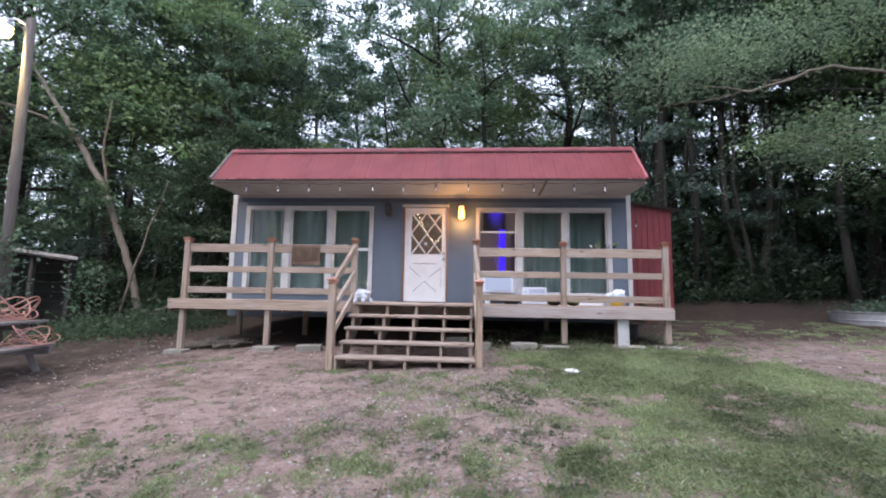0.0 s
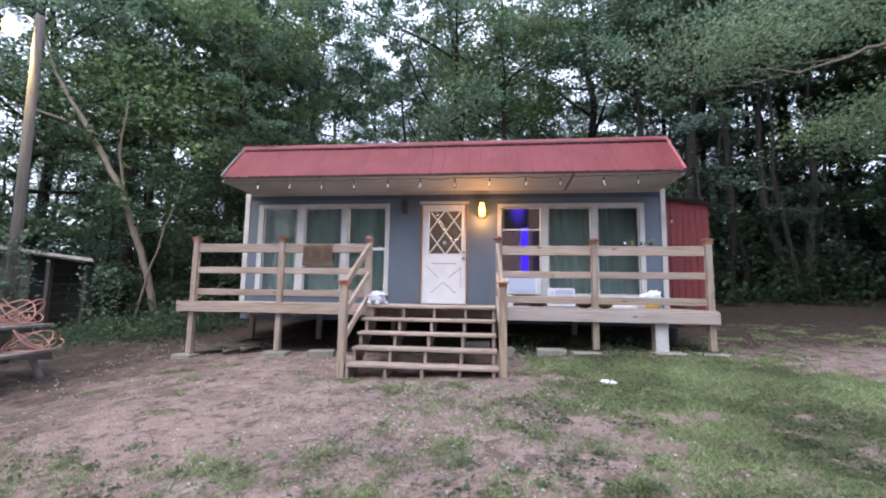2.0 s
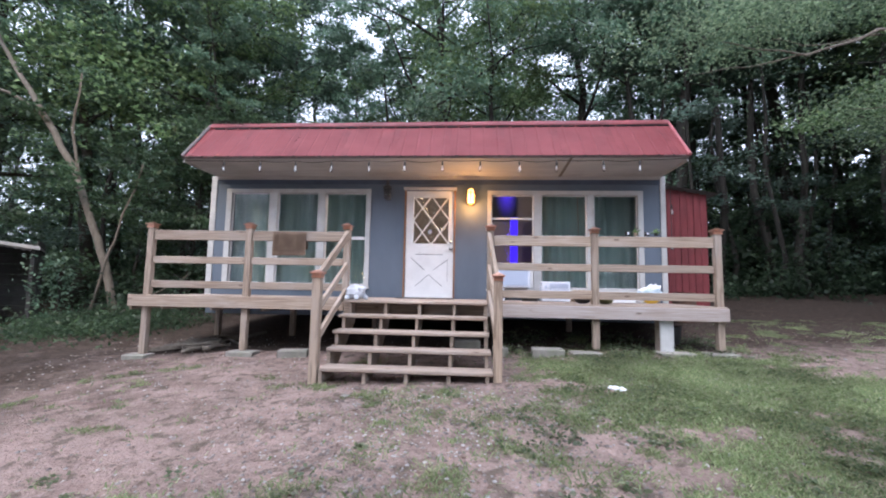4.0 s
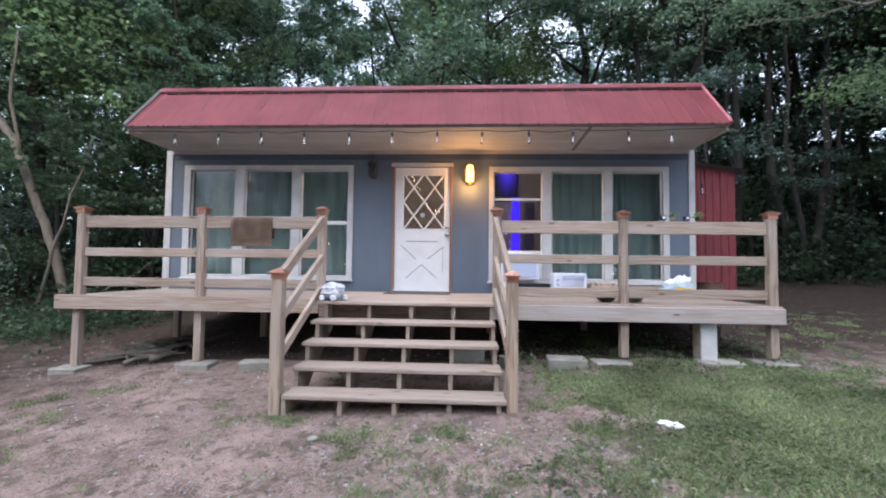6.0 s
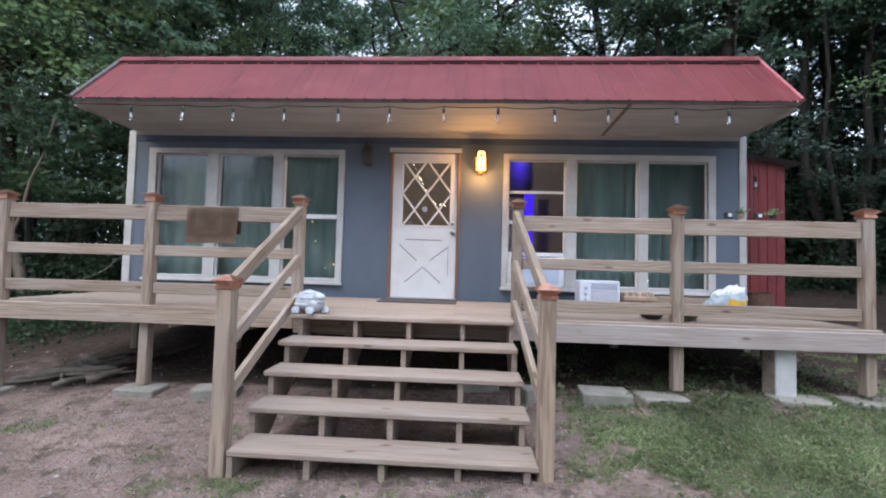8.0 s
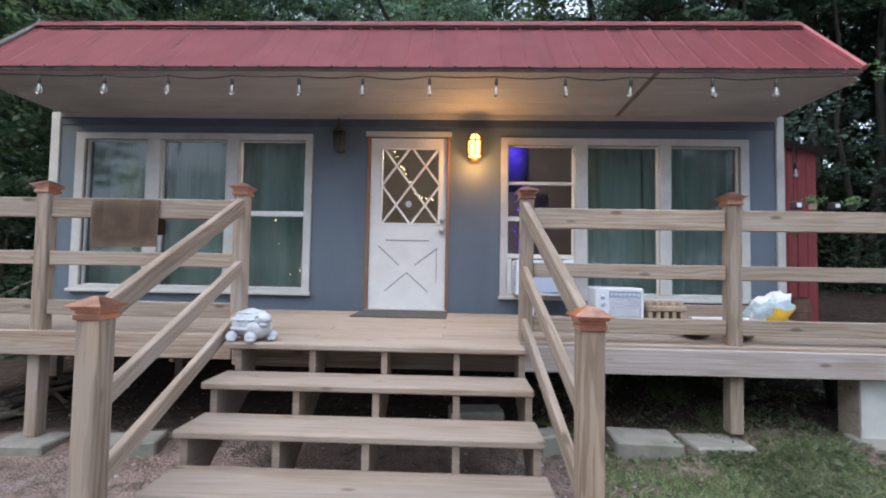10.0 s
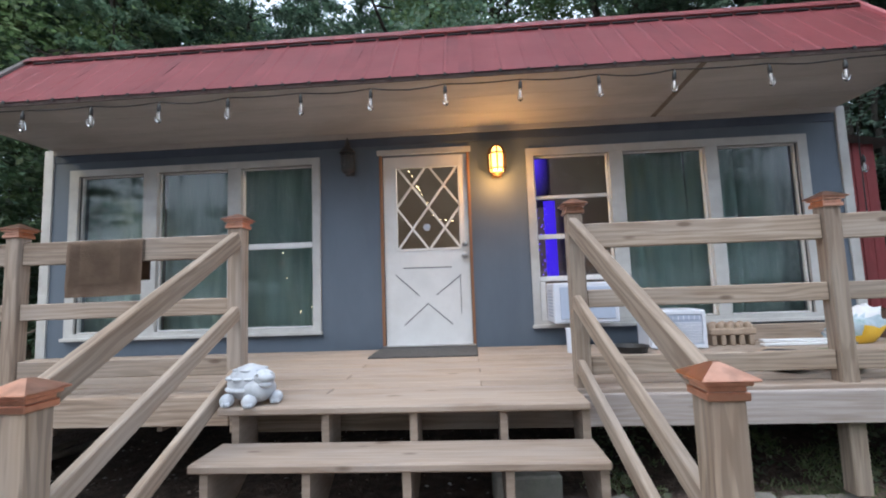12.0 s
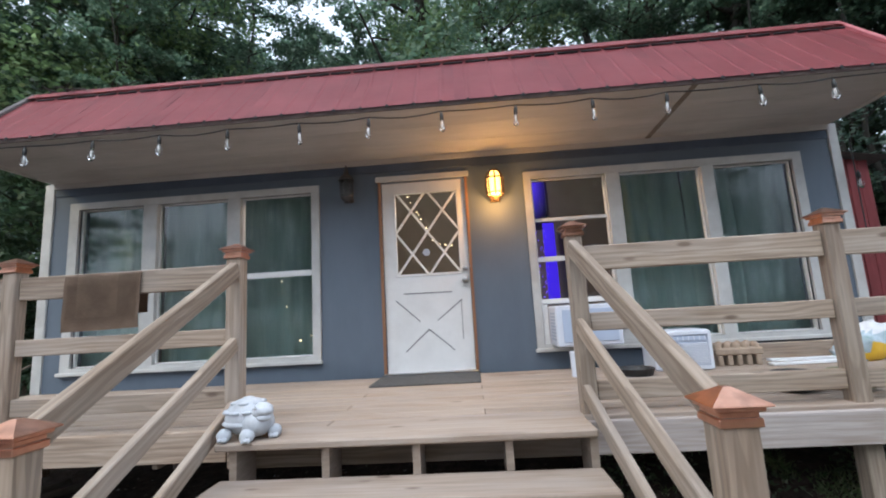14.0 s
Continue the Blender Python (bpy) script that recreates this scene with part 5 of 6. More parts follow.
for i in range(16):
    x, z = -12.75 + 0.28 * (i % 7), HG + 0.12 + 0.19 * (i // 7)
    solid("log", tube_bm([(0, -0.25, 0), (0, 0.25, 0)], 0.085 + 0.012 * math.sin(i * 7), 9), M_BARK, "split firewood log stacked in the woodshed", "log", pose(x, 10.3, z), "stacked firewood")

ring = thing("stock_tank", "round galvanised stock tank planter with weeds", "planter", pose(8.58, 9.40, ground_z(8.7, 9.4) - 0.10) @ Matrix.Diagonal((0.9, 0.9, 0.9, 1)))
part("wall", lathe([(0.88, 0), (0.90, 0.02), (0.90, 0.10), (0.915, 0.12), (0.90, 0.14), (0.90, 0.26), (0.925, 0.29), (0.925, 0.31), (0.89, 0.30), (0.87, 0.02)], 40), M_GALV, ring, soft=False)
part("soil", lathe([(0.86, 0.15), (0.86, 0.20), (0.02, 0.24)], 24), surface("dark_soil", (0.05, 0.035, 0.025), (0.09, 0.065, 0.045), 12, 0.95, 0.5), ring)
rng1 = np.random.default_rng(8)
c = rng1.normal(size=(700, 3)) * (0.45, 0.4, 0.10) + (0.25, 0, 0.36)
tagged(part("weeds", quads("weeds", leaf_arrays(c, 0.7, 0.10, 0.06, rng1), M_LEAF), M_LEAF, ring), kind="stuff")

bm = bmesh.new()
bmesh.ops.create_icosphere(bm, subdivisions=3, radius=1)
for v in bm.verts:
    v.co = Vector((v.co.x * 0.075, v.co.y * 0.04, v.co.z * 0.022)) * (1 + 0.7 * noise.noise(v.co * 2.1) + 0.3 * noise.noise(v.co * 6))
solid("litter_scrap", bm, M_PAPER, "crumpled white scrap of litter on the grass", "litter", pose(1.46, 5.42, ground_z(1.46, 5.42) + 0.012, 0, 6, -25))
for i, (x, y) in enumerate(((3.05, 8.0), (3.6, 6.9), (-1.18, 5.25), (4.0, 6.3), (2.9, 7.6))):
    bm = bmesh.new()
    bmesh.ops.create_icosphere(bm, subdivisions=2, radius=1)
    for v in bm.verts:
        v.co = Vector((v.co.x * 0.055, v.co.y * 0.04, v.co.z * 0.014)) * (1 + 0.5 * noise.noise(v.co * 1.3 + Vector((i * 7, 0, 0))))
    solid("flat_stone", bm, M_CONCRETE, "flat pale stone lying on the soil", "stone", pose(x, y, ground_z(x, y) + 0.008, 4, 5, 40 * i), "flat stones", soft=True)

# ---- trees ----
def limb_points(start, az, up, length, rnd, n=5, curl=0.25):
    p, pts = Vector(start), [Vector(start)]
    for i in range(n - 1):
        d = Vector((math.cos(az) * math.cos(up), math.sin(az) * math.cos(up), math.sin(up)))
        p = p + d * length / (n - 1)
        pts.append(p.copy())
        az += rnd.uniform(-0.35, 0.35)
        up += rnd.uniform(-curl, curl * 0.6)
    return pts


def tree_meshes(name, seed, height, base, reach, leaves, leaf, bark, foliage, lean=0.0, girth=0.017, limbs=18, flat=0.6, spread=0.33):
    """Trunk with limbs as one mesh and the crown of leaves as another."""
    rnd, rng = random.Random(seed), np.random.default_rng(seed)
    trunk, x, y = [], 0.0, 0.0
    n = 10
    for i in range(n):
        t = i / (n - 1)
        trunk.append(Vector((x + lean * height * t, y, height * t - 0.3)))
        x += rnd.uniform(-0.02, 0.02) * height
        y += rnd.uniform(-0.02, 0.02) * height
    r0 = girth * height
    vs, fs = tube_data(trunk, [r0 * (1.35 if i == 0 else 1) * (1 - 0.88 * i / (n - 1)) for i in range(n)], 10)
    centres = []

    def add(pts, radii, k):
        v, f = tube_data(pts, radii, k)
        o = len(vs)
        vs.extend(v)
        fs.extend(tuple(q + o for q in c) for c in f)
    for j in range(limbs):
        t = base + (0.98 - base) * (j + rnd.random() * 0.6) / limbs
        k = min(n - 2, int(t * (n - 1)))
        f = t * (n - 1) - k
        at = trunk[k].lerp(trunk[k + 1], f)
        q = (t - base) / (1 - base)
        ln = reach * (0.55 + 0.6 * math.sin(math.pi * min(1, 0.25 + 0.75 * q))) * rnd.uniform(0.7, 1.15)
        pts = limb_points(at, j * 2.4 + rnd.uniform(-0.4, 0.4), rnd.uniform(0.15, 0.75), ln, rnd)
        rl = r0 * (1 - 0.85 * t) * 0.5
        add(pts, [rl, rl * 0.75, rl * 0.5, rl * 0.3, rl * 0.12], 6)
        centres += [pts[2], pts[3], pts[4], pts[4]]
        for m in range(3):
            s = pts[1 + m].lerp(pts[2 + m], 0.5)
            tw = limb_points(s, rnd.uniform(0, 6.3), rnd.uniform(-0.15, 0.6), ln * 0.42, rnd, 4)
            add(tw, [rl * 0.35, rl * 0.25, rl * 0.15, rl * 0.06], 5)
            centres += [tw[2], tw[3], tw[3]]
    me = bpy.data.meshes.new(name + "_trunk")
    me.from_pydata(vs, [], fs)
    me.materials.append(bark)
    smooth(me)
    c = np.array([tuple(p) for p in centres])
    pick = c[rng.integers(0, len(c), leaves)]
    pos = pick + rng.normal(size=(leaves, 3)) * (spread, spread, spread * 0.5) * reach / 4
    return me, quads(name + "_crown", leaf_arrays(pos, flat, leaf, leaf * 0.58, rng), foliage)


KINDS = {
    "oak": tree_meshes("oak", 11, 17, 0.22, 4.6, 16500, 0.16, M_BARK, M_LEAF),
    "poplar": tree_meshes("poplar", 23, 20, 0.40, 3.6, 13000, 0.16, M_BARK, M_LEAF, girth=0.013),
    "maple": tree_meshes("maple", 37, 13, 0.25, 3.8, 15000, 0.145, M_BARK, M_LEAF_LIGHT, girth=0.014),
    "slim": tree_meshes("slim", 41, 15, 0.52, 2.4, 8000, 0.145, M_BARK, M_LEAF, girth=0.009, limbs=14),
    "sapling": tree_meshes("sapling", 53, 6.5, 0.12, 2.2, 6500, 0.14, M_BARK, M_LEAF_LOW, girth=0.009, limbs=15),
    "whip": tree_meshes("whip", 67, 12, 0.60, 1.5, 2600, 0.15, M_BARK, M_LEAF, girth=0.0065, limbs=10),
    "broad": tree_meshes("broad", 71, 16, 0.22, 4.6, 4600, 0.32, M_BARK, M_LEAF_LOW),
}
LABELS = {"oak": "tall broad leafy tree with a dark trunk", "poplar": "tall straight woodland tree with a high crown",
          "maple": "leafy tree with lighter green foliage", "slim": "slender dark woodland tree with a bare lower trunk", "sapling": "low leafy sapling at the wood's edge",
          "whip": "thin dark straight stem among the woodland trees", "broad": "broad leafy tree across the yard from the cabin"}
FIRST = {}


def plant(kind, x, y, rz, s=1.0):
    m = pose(x, y, ground_z(x, y), 0, 0, rz) @ Matrix.Diagonal((s, s, s * (0.95 + 0.1 * math.sin(x * 3)), 1))
    if kind not in FIRST:
        t = thing("tree", LABELS[kind], "tree", None, kind + " trees")
        part("trunk", KINDS[kind][0], None, t)
        part("crown", KINDS[kind][1], None, t)
        t.matrix_basis = m
        FIRST[kind] = t
        return t
    c = copy_thing(FIRST[kind], Matrix.Identity(4))
    c.matrix_basis = m
    return c


WOOD_BEHIND = [("oak", -1.3, 17.2, 20, 1.0), ("poplar", -3.9, 24.0, 100, 1.0), ("maple", -12.0, 24.0, 33, 1.1), ("slim", -7.7, 18.0, 20, 1.0), ("whip", -4.0, 19.2, 10, 1.2), ("maple", 1.2, 17.5, 200, 1.05), ("oak", 4.2, 18.5, 310, 0.95), ("poplar", 6.6, 15.5, 40, 0.9),
    ("maple", -2.2, 21.5, 120, 1.1), ("sapling", -6.6, 13.6, 160, 1.0), ("slim", 5.6, 16.2, 95, 1.05)]
WOOD_WEST = [("oak", -9.7, 16.4, 75, 0.95), ("maple", -9.3, 14.4, 15, 0.95), ("poplar", -12.8, 14.0, 330, 0.8), ("sapling", -7.8, 12.2, 0, 0.9),
    ("sapling", -9.6, 12.8, 80, 1.0), ("sapling", -14.2, 11.0, 50, 1.1), ("oak", -15.2, 12.8, 160, 0.95), ("poplar", -17.2, 14.2, 70, 0.95), ("maple", -13.6, 16.6, 200, 1.15), ("poplar", -19.5, 12.5, 10, 0.9), ("poplar", -10.6, 19.4, 280, 1.0)]
WOOD_EAST_EDGE = [("slim", 7.6, 15.0, 140, 1.0), ("slim", 9.3, 15.3, 10, 1.05), ("slim", 9.9, 14.6, 250, 0.95), ("slim", 12.8, 14.5, 80, 1.0), ("slim", 11.3, 13.2, 300, 0.9),
    ("maple", 14.0, 11.8, 60, 0.8), ("sapling", 13.2, 12.6, 210, 0.9), ("slim", 13.8, 13.4, 170, 1.0), ("slim", 15.6, 13.0, 20, 1.0), ("sapling", 12.4, 15.8, 40, 1.0),
    ("sapling", 15.4, 14.8, 190, 1.1), ("slim", 17.4, 15.5, 140, 1.0), ("sapling", 17.6, 13.2, 330, 1.2), ("oak", 14.6, 9.6, 120, 0.75), ("maple", 11.6, 12.0, 260, 0.9),
    ("maple", 17.5, 11.5, 30, 0.9)]
WOOD_EAST_DEEP = [("poplar", 11.2, 16.5, 190, 0.95), ("oak", 14.8, 16.0, 260, 0.85), ("slim", 8.4, 17.2, 40, 1.1), ("slim", 10.6, 18.4, 15, 1.0), ("sapling", 10.2, 17.0, 100, 1.1),
    ("sapling", 8.0, 18.0, 260, 1.2), ("slim", 14.2, 19.0, 75, 1.0), ("oak", 12.2, 20.5, 15, 0.95), ("maple", 9.0, 21.5, 200, 1.1), ("oak", 16.5, 19.5, 130, 0.9),
    ("sapling", 9.6, 19.4, 20, 1.3), ("sapling", 13.2, 17.6, 290, 1.3)]
WHIPS = [("whip", 6.2 + 0.62 * i + 0.3 * math.sin(i * 5.1), 13.9 + 2.6 * abs(math.sin(i * 2.3)), 47 * i, 0.85 + 0.3 * abs(math.sin(i * 1.7))) for i in range(20)]
WHIPS += [("whip", -7.6 - 0.75 * i + 0.3 * math.sin(i * 4.3), 12.9 + 3.4 * abs(math.sin(i * 1.9)), 61 * i, 0.8 + 0.3 * abs(math.sin(i * 2.7))) for i in range(9)]
NEAR = WOOD_BEHIND + WHIPS + WOOD_WEST + WOOD_EAST_EDGE + WOOD_EAST_DEEP
for row in NEAR:
    plant(*row)
rnd = random.Random(77)
placed = [(x, y) for _, x, y, *_ in NEAR]
tries = 0
while len(placed) < len(NEAR) + 18 and tries < 4000:
    tries += 1
    y = rnd.uniform(19, 34)
    x = rnd.uniform(-1.15 * y, 1.15 * y)
    if min((x - a) ** 2 + (y - b) ** 2 for a, b in placed) < 9 or abs(x / y + 0.33) < 0.05 or 0.45 < x / y < 1.1:
        continue
    placed.append((x, y))
    plant(rnd.choice(["oak", "poplar", "poplar", "maple", "slim"]), x, y, rnd.uniform(0, 360), rnd.uniform(0.85, 1.1))
for x, y, s in ((-23, -9, 0.9), (-12, -17, 0.95), (-7, -18, 0.85), (-2.5, -21, 0.95), (2.5, -19, 0.85), (7.5, -20, 0.95), (12, -16, 0.9), (23, -7, 0.9), (-19, -1, 0.8), (21, 5, 0.85), (-9, -26, 1.05), (-4.5, -27, 1), (0, -25, 1.05), (5, -27, 1), (10, -25, 1.05), (15, -23, 1), (-5, -15.5, 0.7), (0.3, -15, 0.7), (5, -15.8, 0.7)):
    plant("oak" if y > -19 and abs(x) < 15 else "broad", x, y, rnd.uniform(0, 360), s)


def single_tree(label, paths, leaves, leaf, spread, bark, foliage, seed, tips):
    """A tree drawn limb by limb: each path is a list of (x, y, z, radius)."""
    rng = np.random.default_rng(seed)
    t = thing("tree", label, "tree")
    bm = bmesh.new()
    for path in paths:
        pts = [Vector(p[:3]) for p in path]
        fine, rad = [], []
        for i in range(len(pts) - 1):
            for k in range(3):
                f = k / 3
                w = Vector((noise.noise(pts[i] * 3 + Vector((k, 0, 0))), noise.noise(pts[i] * 2 + Vector((0, k, 5))), noise.noise(pts[i] * 2 + Vector((9, 0, k))))) * 0.07 * (k > 0)
                fine.append(pts[i].lerp(pts[i + 1], f) + w)
                rad.append(path[i][3] * (1 - f) + path[i + 1][3] * f)
        fine.append(pts[-1])
        rad.append(path[-1][3])
        tube_bm(fine, rad, 9, bm)
    part("trunk", bm, bark, t, soft=True)
    c = np.array(tips, dtype=float)
    pick = c[rng.integers(0, len(c), leaves)]
    pos = pick + rng.normal(size=(leaves, 3)) * spread
    part("crown", quads("crown", leaf_arrays(pos, 0.35, leaf, leaf * 0.55, rng), foliage), foliage, t)
    return t


g0 = ground_z(-9, 11)
single_tree("leaning pale-barked tree at the wood's edge",
            [[(-8.55, 11, g0 - 0.1, 0.099), (-9.0, 11, 1.5, 0.091), (-9.4, 11, 2.4, 0.086), (-10.12, 11, 4.0, 0.082), (-11.0, 11, 5.25, 0.073), (-11.8, 11, 6.35, 0.059), (-12.7, 11.2, 7.4, 0.045), (-13.6, 11.4, 9.0, 0.027)],
             [(-11.0, 11, 5.25, 0.045), (-12.1, 11, 5.93, 0.040), (-13.3, 11, 6.33, 0.032), (-14.5, 11, 6.6, 0.018)],
             [(-9.9, 11, 3.5, 0.037), (-10.0, 10.8, 4.8, 0.032), (-9.7, 10.6, 6.2, 0.018)]],
            4200, 0.15, (1.1, 0.9, 0.7), M_PALE_BARK, M_LEAF_LIGHT, 5, [(-13.5, 12.5, 8.8), (-12.5, 12.3, 7.6), (-14.4, 12.1, 6.8), (-9.7, 11.7, 6.4), (-10.6, 12.5, 6.8), (-11.5, 12.6, 8.0)])
single_tree("thin bare leaning stem among the brush", [[(-8.9, 10.5, 0.1, 0.035), (-8.6, 10.5, 1.2, 0.032), (-8.34, 10.5, 2.04, 0.028), (-7.8, 10.5, 3.9, 0.015)], [(-8.2, 10.6, 0.3, 0.03), (-7.4, 10.6, 0.75, 0.02), (-6.6, 10.7, 1.3, 0.012)]],
            120, 0.1, (0.3, 0.3, 0.4), M_PALE_BARK, M_LEAF, 6, [(-7.8, 10.5, 3.7)])
single_tree("woodland tree reaching long pale branches over the yard",
            [[(10.8, 9.2, ground_z(10.8, 9.2) - 0.1, 0.22), (10.7, 9.2, 3, 0.19), (10.5, 9.1, 6, 0.16), (10.4, 9.2, 9.5, 0.12), (10.6, 9.3, 13, 0.05)],
             [(10.5, 9.1, 5.2, 0.060), (8.22, 8.5, 5.53, 0.033), (7.32, 8.5, 5.67, 0.030), (6.57, 8.5, 5.41, 0.025), (5.7, 8.5, 5.14, 0.019), (5.06, 8.5, 5.25, 0.013), (4.31, 8.5, 5.42, 0.006)],
             [(5.9, 8.5, 5.20, 0.016), (4.8, 8.6, 5.0, 0.010), (3.85, 8.6, 4.88, 0.004)],
             [(6.9, 8.5, 5.5, 0.017), (6.2, 8.8, 5.5, 0.011), (5.5, 9.0, 5.75, 0.005)],
             [(10.6, 9.2, 4.3, 0.030), (7.84, 8.5, 4.31, 0.016), (7.22, 8.5, 4.24, 0.012), (6.34, 8.5, 4.18, 0.005)]],
            19000, 0.066, (0.80, 0.6, 0.26), M_PALE_BARK, M_LEAF_OVER, 9,
            [(4.6, 8.7, 5.9), (5.4, 8.9, 6.2), (6.0, 9.1, 6.5), (4.2, 8.6, 5.5), (7.4, 9.2, 6.8), (7.0, 8.8, 4.3), (8.0, 8.8, 3.9), (7.8, 8.8, 4.4), (8.6, 9.0, 7.2), (10.4, 9.2, 8.5), (10.6, 9.3, 11), (9.6, 9.2, 9.8), (11.2, 9, 6)])

# ---- undergrowth, far woods, grass ----
def foliage_stuff(name, label, category, pos, leaf, flat, material, seed):
    rng = np.random.default_rng(seed)
    tagged(new(name, quads(name, leaf_arrays(pos, flat, leaf, leaf * 0.6, rng), material)), label, category, kind="stuff")


rng = np.random.default_rng(21)
pos = []
for i in range(260):
    y = rng.uniform(9.5, 19)
    side = rng.random()
    if side < 0.45:
        x = rng.uniform(-17, -6.6)
        if y < 11 and x > -9.2 and rng.random() < 0.5:
            continue
        if -13.4 < x < -9.0 and 9.0 < y < 12.4:
            continue
    elif side < 0.8:
        x, y = rng.uniform(6.0, 20), rng.uniform(13.0, 19)
    else:
        x, y = rng.uniform(-6.5, 6), rng.uniform(15.5, 20)
    r = rng.uniform(0.35, 0.9)
    h = r * rng.uniform(0.7, 1.6)
    n = int(230 * r)
    d = rng.normal(size=(n, 3)) * 0.5
    pos.append(d * (r, r, h) + (x, y, ground_z(x, y) + h * 0.75))
pos = np.concatenate(pos)
pos = pos[pos[:, 2] > 0.0]
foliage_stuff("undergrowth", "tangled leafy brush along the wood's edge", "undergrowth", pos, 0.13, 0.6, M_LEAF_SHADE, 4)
pos = np.stack([rng.uniform(-32, 32, 34000), rng.uniform(20, 26, 34000), 0.6 + 2.8 * rng.random(34000) ** 1.5], 1)
low = np.stack([rng.uniform(6.5, 24, 22000), rng.uniform(14.5, 19.5, 22000), 0.7 + 3.2 * rng.random(22000) ** 1.5], 1)
west = np.stack([rng.uniform(-26, -8.5, 17000), rng.uniform(14.5, 20, 17000), 0.5 + 3.4 * rng.random(17000) ** 1.4], 1)
foliage_stuff("thicket", "dense thicket deep in the wood, leaves coloured dark for shade", "thicket", np.concatenate([pos, low, west]), 0.21, 0.7, M_LEAF_SHADE, 12)
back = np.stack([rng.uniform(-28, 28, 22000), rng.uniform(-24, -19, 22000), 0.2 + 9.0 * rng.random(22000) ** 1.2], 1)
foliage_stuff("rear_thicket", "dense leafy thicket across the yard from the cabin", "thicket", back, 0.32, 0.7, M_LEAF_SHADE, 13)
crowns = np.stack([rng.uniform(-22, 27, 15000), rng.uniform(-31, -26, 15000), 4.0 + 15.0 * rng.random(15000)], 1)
foliage_stuff("rear_woods", "tall woodland behind the yard, leaves coloured dark for shade", "woods", crowns, 0.62, 0.7, M_LEAF_SHADE, 37)
# Brighter leaf colour stands in for daylight showing between the trunks
sunny = np.concatenate([np.stack([rng.uniform(-30, 12, 9000), rng.uniform(26.5, 32, 9000), 0.8 + 5.0 * rng.random(9000) ** 1.3], 1), np.stack([rng.uniform(10, 38, 22000), rng.uniform(26.5, 32, 22000), 0.8 + 8.0 * rng.random(22000) ** 1.1], 1)])
foliage_stuff("open_wood", "woodland foliage between the trunks, coloured pale for light behind", "woods", sunny, 0.36, 0.7, M_LEAF_LIGHT, 31)
# drooping sprays among the trunks
spray = []
for i in range(150):
    x, y, z = (rng.uniform(6.2, 19), rng.uniform(13.0, 17.5), rng.uniform(2.4, 7.0)) if i % 3 else (rng.uniform(-15, -7), rng.uniform(12.5, 16), rng.uniform(2.0, 6.0))
    n = int(rng.integers(60, 170))
    t = rng.random(n) * rng.uniform(0.7, 1.8)
    a = rng.uniform(0, 2 * math.pi)
    spray.append(np.stack([x + t * math.cos(a), y + t * math.sin(a), z - 0.22 * t * t], 1) + rng.normal(size=(n, 3)) * (0.18, 0.18, 0.07))
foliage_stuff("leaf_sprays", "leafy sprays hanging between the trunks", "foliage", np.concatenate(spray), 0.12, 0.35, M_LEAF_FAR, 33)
# creepers low on the pole side
pos = np.stack([rng.normal(-8.0, 1.1, 9000), rng.normal(9.7, 0.9, 9000), np.zeros(9000)], 1)
pos[:, 2] = [ground_z(a, b) + abs(q) for a, b, q in zip(pos[:, 0], pos[:, 1], rng.normal(0, 0.16, 9000))]
pos = pos[(pos[:, 0] < -5.6) & (pos[:, 0] > -9.6)]
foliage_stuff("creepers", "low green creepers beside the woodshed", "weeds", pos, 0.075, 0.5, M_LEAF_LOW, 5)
vine = []
for x0, y0, z1, w in ((-7.40, 6.42, 2.0, 0.16), (-9.0, 9.75, 1.6, 0.25)):
    n = 380
    vine.append(np.stack([rng.normal(x0, w, n), rng.normal(y0, w, n), rng.uniform(0.2, z1, n)], 1))
foliage_stuff("vines", "ivy climbing the pole and the woodshed", "vine", np.concatenate(vine), 0.09, 0.8, M_LEAF, 6)
# far woods with gaps to the sky
pos = []
while len(pos) < 26000:
    x, y = rng.uniform(-62, 62), rng.uniform(34, 48)
    z = 0.5 + 20 * rng.random() ** 1.3
    if noise.noise(Vector((x * 0.28, y * 0.1, z * 0.28))) + 0.6 * noise.noise(Vector((x * 0.9, 3, z * 0.9))) > (-1.0 if z < 3 else 0.06 + 0.035 * (z - 8)) and not (0.42 < abs(x) / y < 1.35 and z > 1.6 and rng.random() < (0.82 if x > 0 else 0.5)):
        pos.append((x, y, z))
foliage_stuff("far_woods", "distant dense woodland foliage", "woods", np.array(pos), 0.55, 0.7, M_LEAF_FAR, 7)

# grass
pos = []
rg = random.Random(5)
while len(pos) < 105000:
    x, y = rg.uniform(-4.5, 7.5), 1.2 + 8.8 * rg.random() ** 1.3
    if x > -5 and y > 6.9 and x < 0.3:
        continue
    if rg.random() < grassy(x, y) ** 1.3 * 0.9 + 0.004:
        pos.append((x, y, ground_z(x, y)))
for _ in range(620):
    cx, cy = rg.uniform(-4.6, 4.0), rg.uniform(0.9, 5.6)
    if cx < -0.9 and cy > 3.6:
        continue
    rad = rg.uniform(0.03, 0.13)
    for _ in range(rg.randint(20, 90)):
        x, y = rg.gauss(cx, rad), rg.gauss(cy, rad)
        pos.append((x, y, ground_z(x, y)))
blades = np.array(pos)
n = len(blades)
az = rng.uniform(0, 2 * math.pi, n)
h, w = rng.uniform(0.008, 0.032, n), rng.uniform(0.002, 0.0075, n)
lean_x, lean_y = rng.normal(0, 0.022, n), rng.normal(0, 0.022, n)
v = np.empty((n, 4, 3))
side = np.stack([np.cos(az), np.sin(az), np.zeros(n)], 1)
v[:, 0], v[:, 1] = blades - side * w[:, None], blades + side * w[:, None]
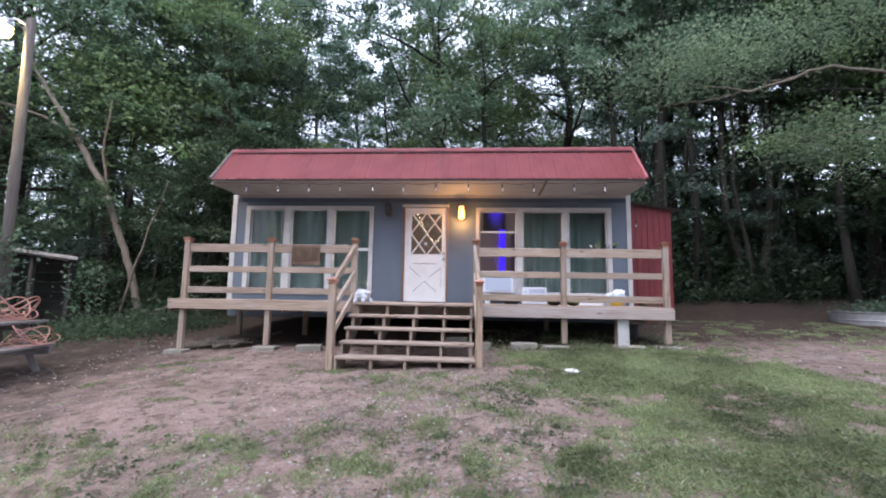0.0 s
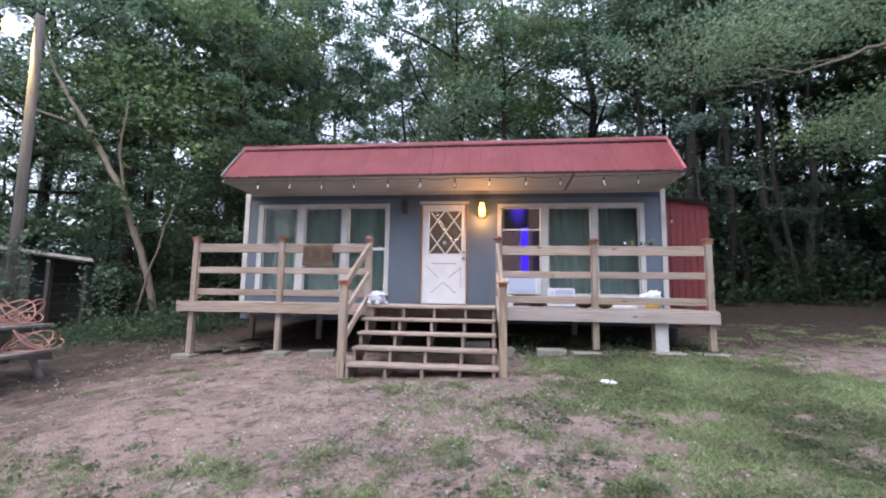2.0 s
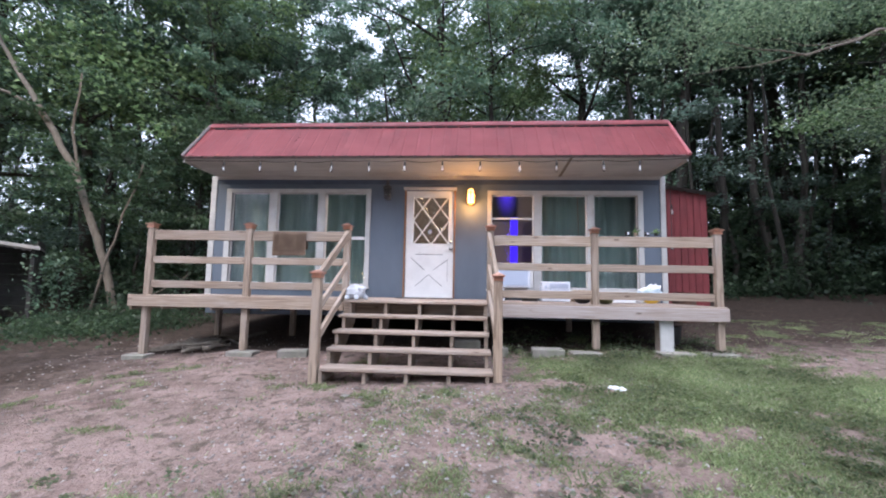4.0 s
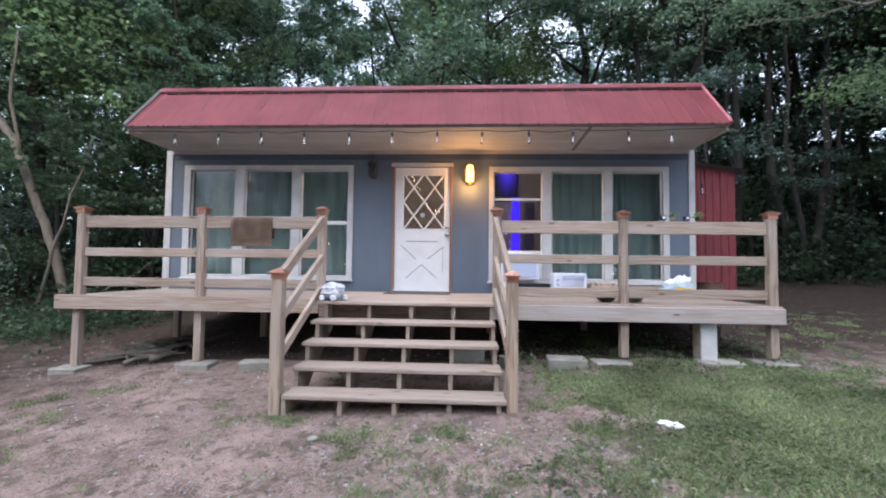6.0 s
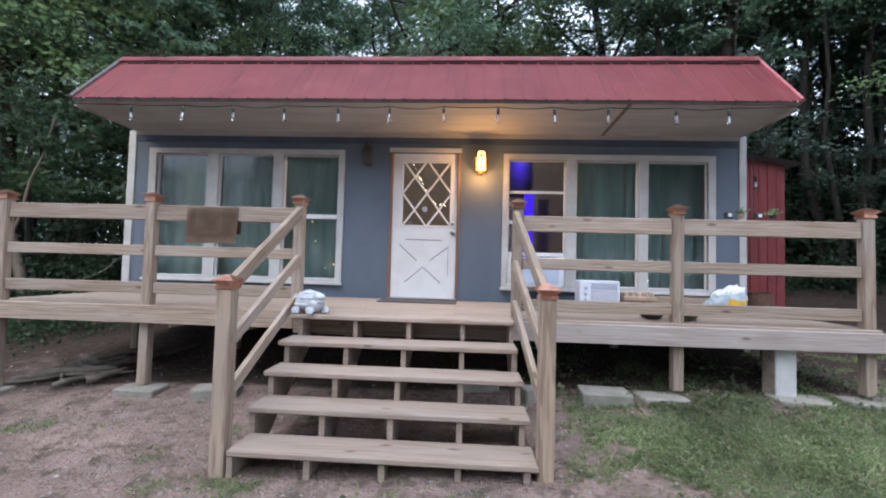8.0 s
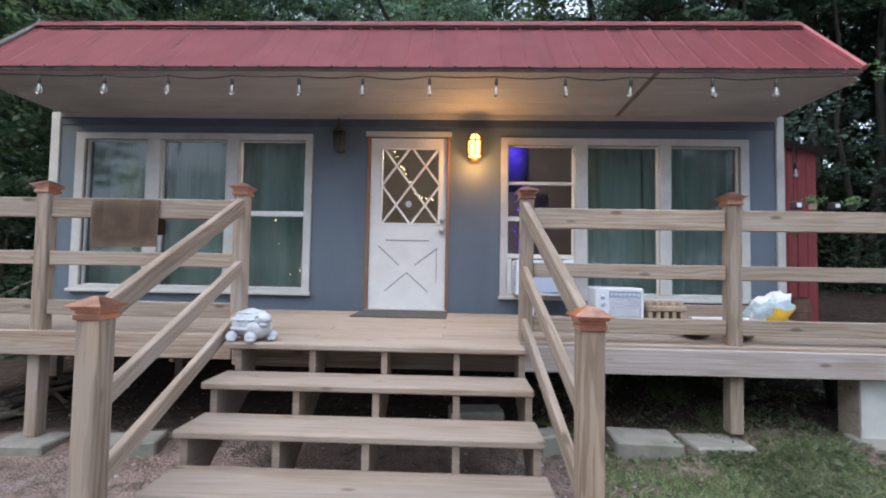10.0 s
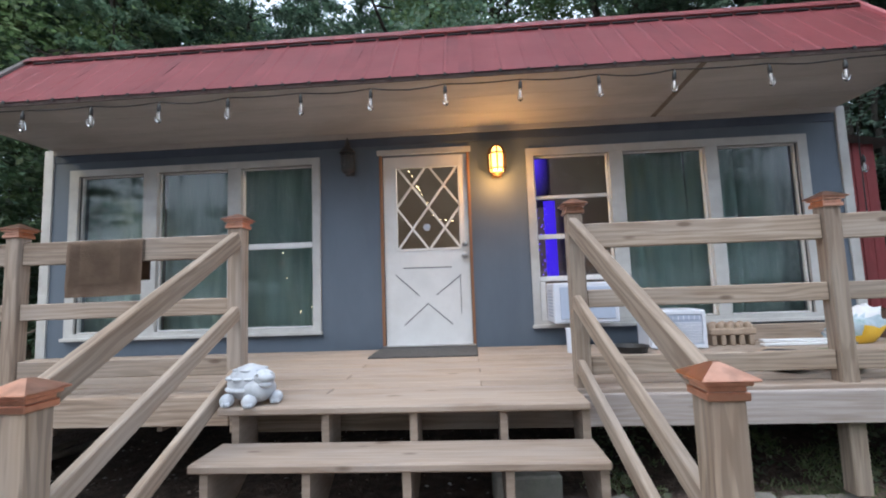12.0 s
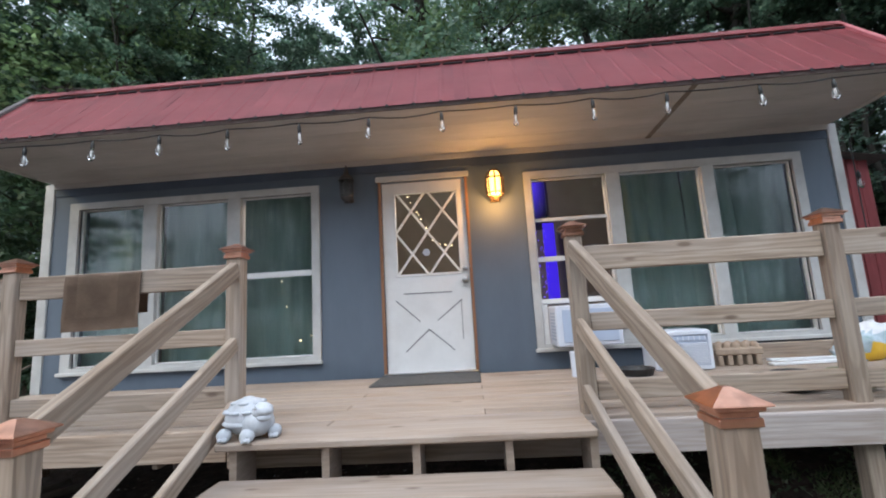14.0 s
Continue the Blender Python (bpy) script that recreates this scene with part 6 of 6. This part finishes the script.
tip = blades + np.stack([lean_x, lean_y, h], 1)
v[:, 2], v[:, 3] = tip + side * (w * 0.4)[:, None], tip - side * (w * 0.4)[:, None]
tagged(new("grass", quads("grass", v.reshape(-1, 3), M_GRASS)), "patchy short green grass on the yard", "grass", kind="stuff")
M_WEED = leafy("yard_weeds", (0.085, 0.112, 0.060), (0.145, 0.175, 0.098), (0.235, 0.250, 0.165))
tuft, clover = [], []
for _ in range(430):
    cx, cy = rg.uniform(-4.2, 3.4), rg.uniform(0.9, 5.5)
    if wobble(cx, cy, 1.1, 41) < -0.12 or (cx < -0.9 and cy > 3.8):
        continue
    rad = rg.uniform(0.02, 0.075)
    for _ in range(rg.randint(8, 38)):
        x, y = rg.gauss(cx, rad), rg.gauss(cy, rad)
        tuft.append((x, y, ground_z(x, y) + abs(rg.gauss(0, 0.010)) + 0.003))
foliage_stuff("yard_weeds", "small dull green weeds dotted over the soil", "weeds", np.array(tuft), 0.040, 0.35, M_WEED, 41)
while len(clover) < 15000:
    x, y = rg.uniform(0.4, 5.4), rg.uniform(1.4, 7.0)
    if rg.random() < grassy(x, y) and wobble(x, y, 2.2, 51) > 0.02:
        clover.append((x, y, ground_z(x, y) + rg.uniform(0.006, 0.035)))
foliage_stuff("clover", "low green clover patches in the grass", "weeds", np.array(clover), 0.030, 0.25, M_GRASS, 43)
# weeds below the open side of the porch
pos = []
for _ in range(2600):
    x, y = rg.uniform(0.4, 3.6), rg.uniform(6.7, 8.4)
    if wobble(x, y, 1.6, 21) > -0.05:
        pos.append((x, y, ground_z(x, y) + abs(rg.gauss(0, 0.05))))
foliage_stuff("weeds", "low green weeds under the porch edge", "weeds", np.array(pos), 0.045, 0.5, M_WEED, 14)
# loose stones
verts, faces = [], []
for _ in range(4200):
    x, y = (rg.gauss(-0.2, 0.95), rg.uniform(1.8, 5.6)) if rg.random() < 0.6 else (rg.uniform(-6, 6), rg.uniform(1.2, 7))
    r = rg.uniform(0.005, 0.018)
    o, z = len(verts), ground_z(x, y) + r * 0.2
    verts += [(x + r * math.cos(a) * rg.uniform(0.7, 1.3), y + r * math.sin(a) * rg.uniform(0.7, 1.3), z) for a in (0, 1.3, 2.5, 3.8, 5.0)] + [(x + r * 0.2, y, z + r * 0.7), (x, y, z - r)]
    for k in range(5):
        faces += [(o + k, o + (k + 1) % 5, o + 5), (o + (k + 1) % 5, o + k, o + 6)]
me = bpy.data.meshes.new("loose_stones")
me.from_pydata(verts, [], faces)
me.materials.append(leafy("pale_stones", (0.24, 0.20, 0.18), (0.42, 0.38, 0.36), (0.68, 0.65, 0.64)))
tagged(new("loose_stones", me), "small pale stones strewn over the soil", "gravel", kind="stuff")
# leaf litter and pebbles
pos = []
while len(pos) < 5200:
    x, y = rg.uniform(-6, 7), 1.0 + 7.5 * rg.random() ** 1.2
    k = 1.0 if (abs(x + 0.7) < 1.5 and y < 5.6) else 0.45
    if rg.random() < k:
        pos.append((x, y, ground_z(x, y) + 0.006))
M_LITTER = leafy("pale_leaf_litter", (0.20, 0.13, 0.09), (0.36, 0.29, 0.24), (0.62, 0.58, 0.54))
foliage_stuff("leaf_litter", "pale gravel and dry leaf litter on the soil", "leaf litter", np.array(pos), 0.034, 0.10, M_LITTER, 8)
